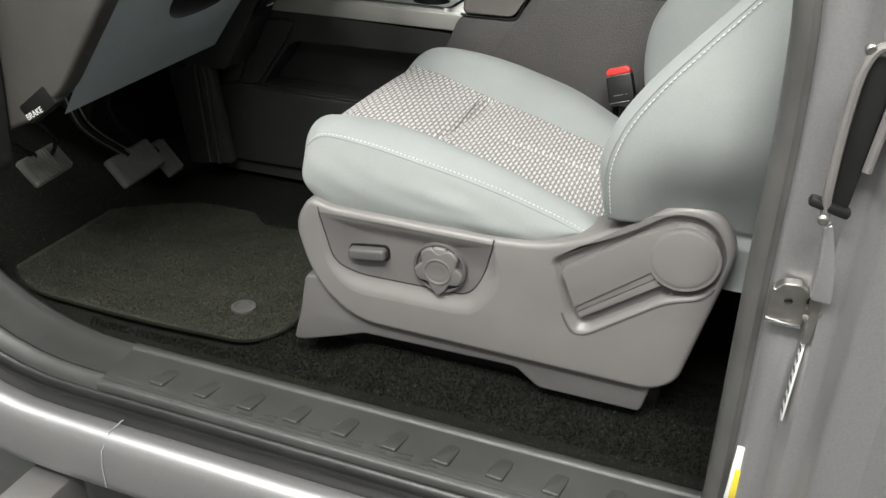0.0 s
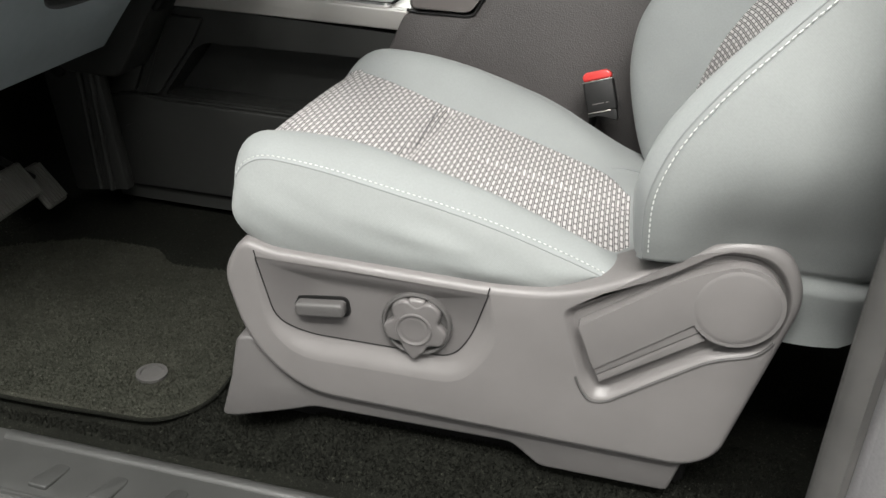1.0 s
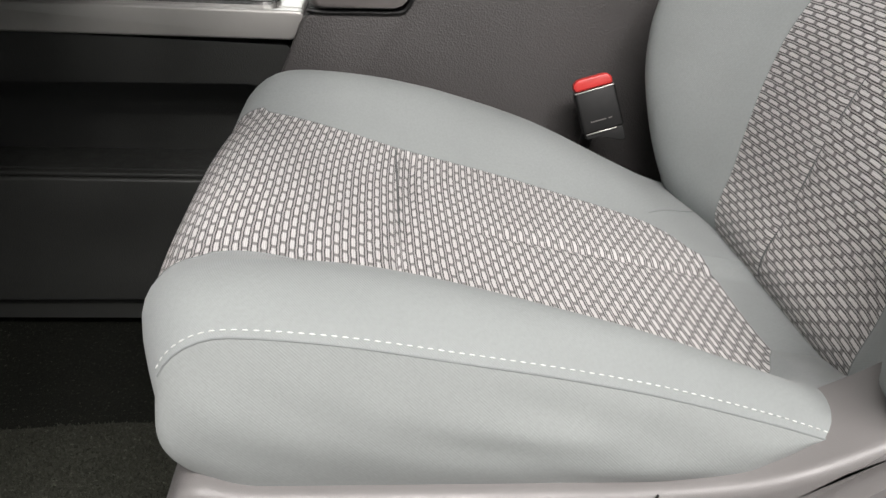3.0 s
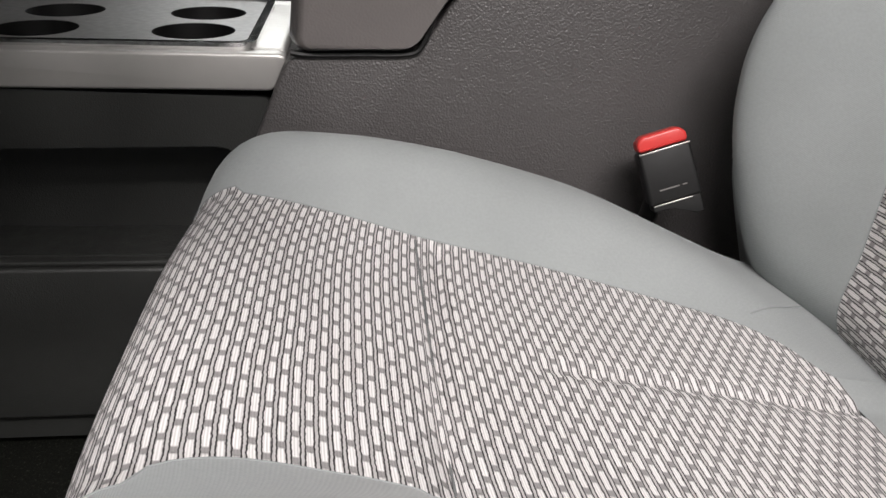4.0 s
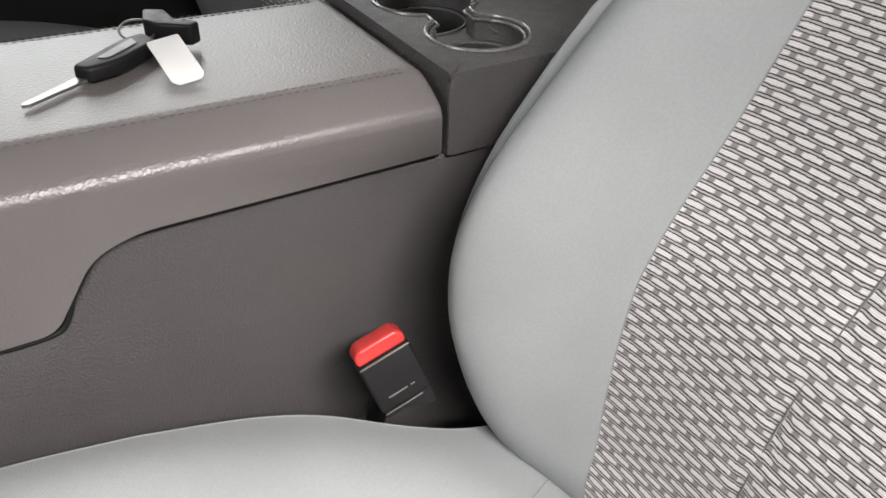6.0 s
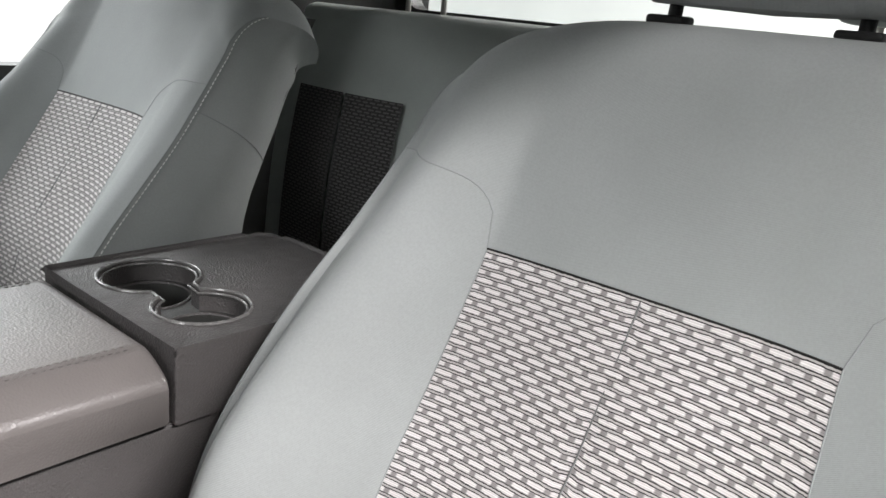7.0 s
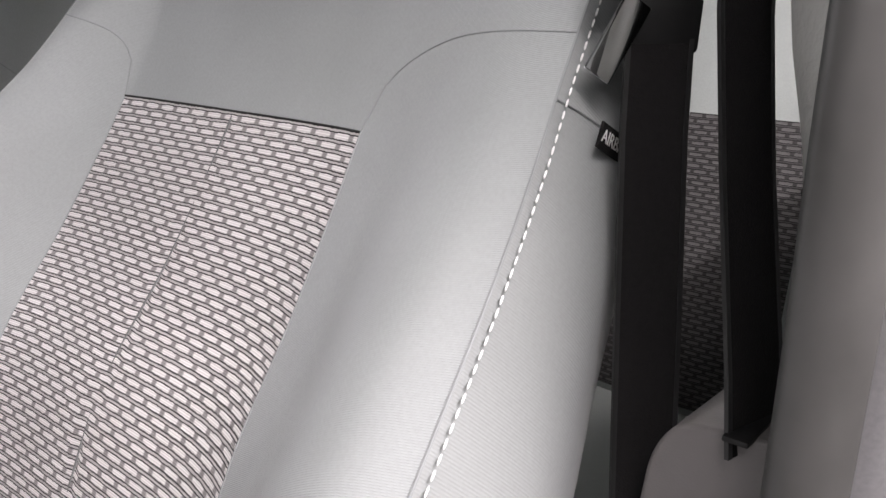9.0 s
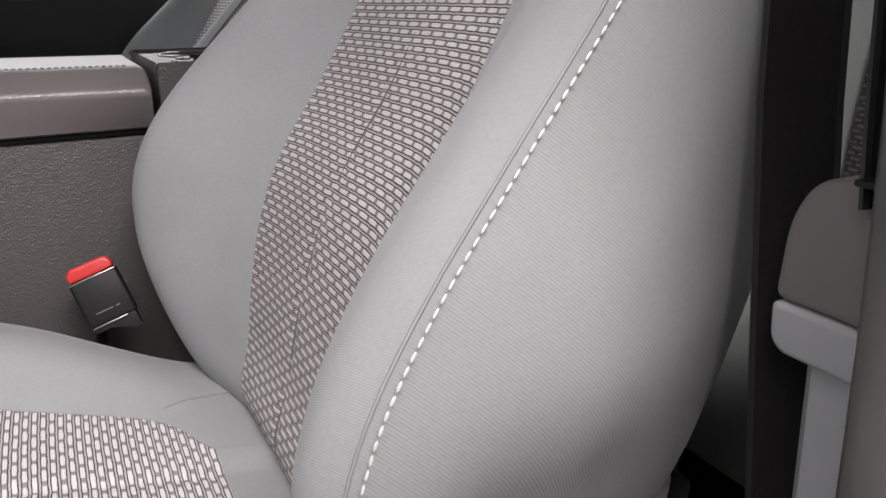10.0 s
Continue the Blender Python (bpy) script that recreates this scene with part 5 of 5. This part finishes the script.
part("latch_plate", rbox((0.203, 0.002, 0.765), (0.016, 0.003, 0.042), 0.0012, 2, Euler((0, radians(28), radians(-30))).to_matrix().to_4x4()), M_CHROME, b1, "chrome latch tongue")
part("latch_sleeve", rbox((0.226, -0.008, 0.774), (0.042, 0.009, 0.028), 0.003, 2, Euler((0, 0, radians(-36))).to_matrix().to_4x4()), M_BLACK, b1)
for s in (-1, 1):
    part("edge_binding", strap([(x + s * 0.0135, y - s * 0.0101, z) for x, y, z in B1], 0.0026, (0.80, -0.60, 0), 0.0022), M_SEAL, b1)
b2 = thing("seat_belt", "black webbing seat belt running into the door trim", "seat belt", group="belts")
B2 = [(0.205, -0.090, 0.585), (0.210, -0.083, 0.62), (0.236, -0.058, 0.706), (0.242, -0.044, 0.78), (0.25, -0.028, 0.92), (0.27, 0.0, 1.2)]
part("webbing", strap(B2, 0.046, (0.978, -0.208, 0)), M_BELT, b2)
for s in (-1, 1):
    part("edge_binding", strap([(x + s * 0.0213, y - s * 0.0045, z) for x, y, z in B2], 0.0032, (0.978, -0.208, 0), 0.0022), M_SEAL, b2)
at = thing("airbag_tag", "small black woven tag sewn into the seat side", "tag")
TU = Vector((0.94, 0.03, -0.33)).normalized()
TN = Vector((-0.3, -0.9, 0.1))
TN = (TN - TU * TN.dot(TU)).normalized()
TM = Matrix.Translation(Vector((0.199, 0.004, 0.7195)) + TU * 0.0185) @ Matrix((TU, TN.cross(TU), TN)).transposed().to_4x4()
bb = rbox((0, 0, 0), (0.037, 0.0135, 0.0016), 0.0006)
bmesh.ops.transform(bb, matrix=TM, verts=bb.verts)
part("cloth", bb, M_BELT, at)
words("lettering", "AIRBAG", 0.0095, TM @ Matrix.Translation((0, 0, 0.0009)), M_WHITE, at)
key = thing("key", "black car key with a white paper tag on the armrest", "key")
KZ = 0.6075
part("blade", prism(round_poly([(-0.2795, 0.6875), (-0.274, 0.6868), (-0.232, 0.7135), (-0.2375, 0.7225), (-0.279, 0.6915)], 0.001, 3), KZ - 0.004, KZ - 0.0015, 0.0005, 1, "xy"), M_STEEL, key, "steel blade")
part("head", prism(round_poly([(-0.240, 0.7235), (-0.231, 0.7105), (-0.206, 0.7185), (-0.172, 0.7485), (-0.179, 0.7700), (-0.196, 0.7640)], [0.004, 0.005, 0.012, 0.008, 0.006, 0.014], 5), KZ - 0.005, KZ + 0.0075, 0.004, 3, "xy"), M_BLACK, key, "black plastic head")
part("head_panel", prism(round_poly([(-0.222, 0.7270), (-0.214, 0.7225), (-0.188, 0.7445), (-0.190, 0.7575)], 0.003, 4), KZ + 0.0073, KZ + 0.0085, 0.0005, 1, "xy"), M_SWITCH, key)
part("fob", prism(round_poly([(-0.176, 0.7800), (-0.168, 0.7650), (-0.146, 0.7480), (-0.136, 0.7560), (-0.142, 0.7640), (-0.152, 0.7660), (-0.154, 0.7980), (-0.170, 0.8060)], 0.004, 4), KZ - 0.003, KZ + 0.014, 0.004, 3, "xy"), M_BLACK, key, "small black remote fob")
part("ring", tube([(-0.181 + 0.014 * math.cos(a), 0.779 + 0.014 * math.sin(a), KZ + 0.006 + 0.004 * math.sin(a)) for a in [i * 0.2618 for i in range(25)]], 0.0011, 6), M_STEEL, key)
card = prism(round_poly([(-0.0125, 0.020), (-0.0125, -0.030), (-0.0085, -0.035), (0.0085, -0.035), (0.0125, -0.030), (0.0125, 0.020)], 0.002, 3), -0.0005, 0.0005, 0.0, 1, "xy")
bmesh.ops.transform(card, matrix=Matrix.Translation((-0.170, 0.7120, KZ + 0.0075)) @ Euler((radians(17), radians(-6), radians(4))).to_matrix().to_4x4(), verts=card.verts)
part("paper_tag", card, M_WHITE, key, "white paper tag")
pa = thing("door_armrest", "charcoal armrest on the passenger door", "armrest")
part("pad", rbox((-0.1, 1.565, 0.5), (0.7, 0.09, 0.07), 0.02, 3), M_DASH, pa)
part("pull", rbox((-0.05, 1.535, 0.545), (0.32, 0.03, 0.02), 0.008, 3), M_LTGREY, pa)

# ---- footwell fittings ----
ps = thing("footwell_post", "ribbed charcoal trim post beside the pedals", "trim panel")
part("panel", rbox((-1.03, 0.585, 0.24), (0.12, 0.03, 0.36), 0.01, 2, Matrix.Rotation(radians(-8), 4, "Y")), M_DASH, ps)
for dx in (0.012, 0.036):
    part("rib", tube([(-1.015 + dx, 0.567, 0.07), (-1.035 + dx, 0.567, 0.42)], 0.006, 8), M_DASH, ps)
part("fastener", lathe([(0.014, 0.570), (0.014, 0.564), (0.009, 0.561), (0.002, 0.561)], (-1.06, 0, 0.30), "y", 20), M_BLACK, ps, "round black fastener")
bl = thing("brake_release", "charcoal parking brake release lever under the dash end", "lever")
part("pull", rbox((-0.862, -0.020, 0.412), (0.075, 0.022, 0.034), 0.005, 2, Euler((0, radians(-36), 0)).to_matrix().to_4x4()), M_BLACK, bl)
words("lettering", "BRAKE", 0.013, Matrix.Translation((-0.868, -0.0325, 0.398)) @ Euler((radians(90), radians(-30), 0)).to_matrix().to_4x4(), M_WHITE, bl)
ub = thing("pedal_bracket", "black steel pedal bracket under the dashboard", "bracket")
for y in (0.26, 0.31):
    part("cheek", prism(round_poly([(-1.15, 0.30), (-1.05, 0.26), (-1.0, 0.42), (-1.12, 0.45)], 0.01), y, y + 0.006, 0.001), M_BLACK, ub)
part("rod", tube([(-1.12, 0.30, 0.36), (-1.02, 0.40, 0.40), (-0.95, 0.52, 0.37)], 0.008, 8), M_STEEL, ub)
part("cable", tube(smooth_poly([(-1.1, 0.06, 0.42), (-1.02, 0.09, 0.34), (-1.0, 0.12, 0.28), (-1.05, 0.13, 0.22)], 5, False), 0.004, 6), M_BLACK, ub)
sp = thing("dash_switch_panel", "black switch panel with small white marks", "switch panel")
part("plate", rbox((-0.80, 0.56, 0.475), (0.012, 0.055, 0.10), 0.004, 2, Matrix.Rotation(radians(38), 4, "Y")), M_BLACK, sp)
for dz, dy, w in ((0.02, 0.0, 0.012), (0.0, -0.012, 0.006), (0.0, 0.012, 0.006), (-0.02, 0.0, 0.026)):
    part("mark", rbox((-0.80 + 0.0062 + dz * 0.62, 0.56 + dy, 0.475 - 0.004 + dz * 0.79), (0.0012, w, 0.004), 0, 1, Matrix.Rotation(radians(38), 4, "Y")), M_WHITE, sp)


# ---- carpet pile: short tufts on the carpet and the mat ----


def inside(p, poly):
    hit = False
    for i in range(len(poly)):
        a, q = poly[i - 1], poly[i]
        if (a[1] > p[1]) != (q[1] > p[1]) and p[0] < (q[0] - a[0]) * (p[1] - a[1]) / (q[1] - a[1]) + a[0]:
            hit = not hit
    return hit


def pile(name, n, box, keep, top, size, mat, label, seed):
    rnd = random.Random(seed)
    verts, faces = [], []
    while len(faces) < 3 * n:
        x, y = rnd.uniform(box[0], box[1]), rnd.uniform(box[2], box[3])
        if not keep(x, y):
            continue
        z, h, a = top(x, y) - 0.001, size * rnd.uniform(0.6, 1.3), rnd.uniform(0, 6.28)
        k = len(verts)
        for i in range(3):
            verts.append((x + 0.4 * size * math.cos(a + 2.094 * i), y + 0.4 * size * math.sin(a + 2.094 * i), z))
        verts.append((x + rnd.uniform(-0.6, 0.6) * h, y + rnd.uniform(-0.6, 0.6) * h, z + h))
        faces += [(k, k + 1, k + 3), (k + 1, k + 2, k + 3), (k + 2, k, k + 3)]
    me = bpy.data.meshes.new(name)
    me.from_pydata(verts, [], faces)
    me.materials.append(mat)
    return tagged(new(name, me), label, "carpet pile", kind="stuff")


outline = [(p.x, p.y) for p in mat_o]
pile("carpet_pile", 16000, (-0.9, 0.24, 0.012, 0.16), lambda x, y: not inside((x, y), outline), lambda x, y: floor_z(x, y) + 0.002, 0.0045, M_CARPET, "short black tufts of the worn floor carpet", 3)
pile("mat_pile", 22000, (-1.12, -0.53, 0.03, 0.47), lambda x, y: inside((x, y), outline), lambda x, y: 0.013, 0.0032, M_MAT, "short dark tufts of the worn floor mat", 4)
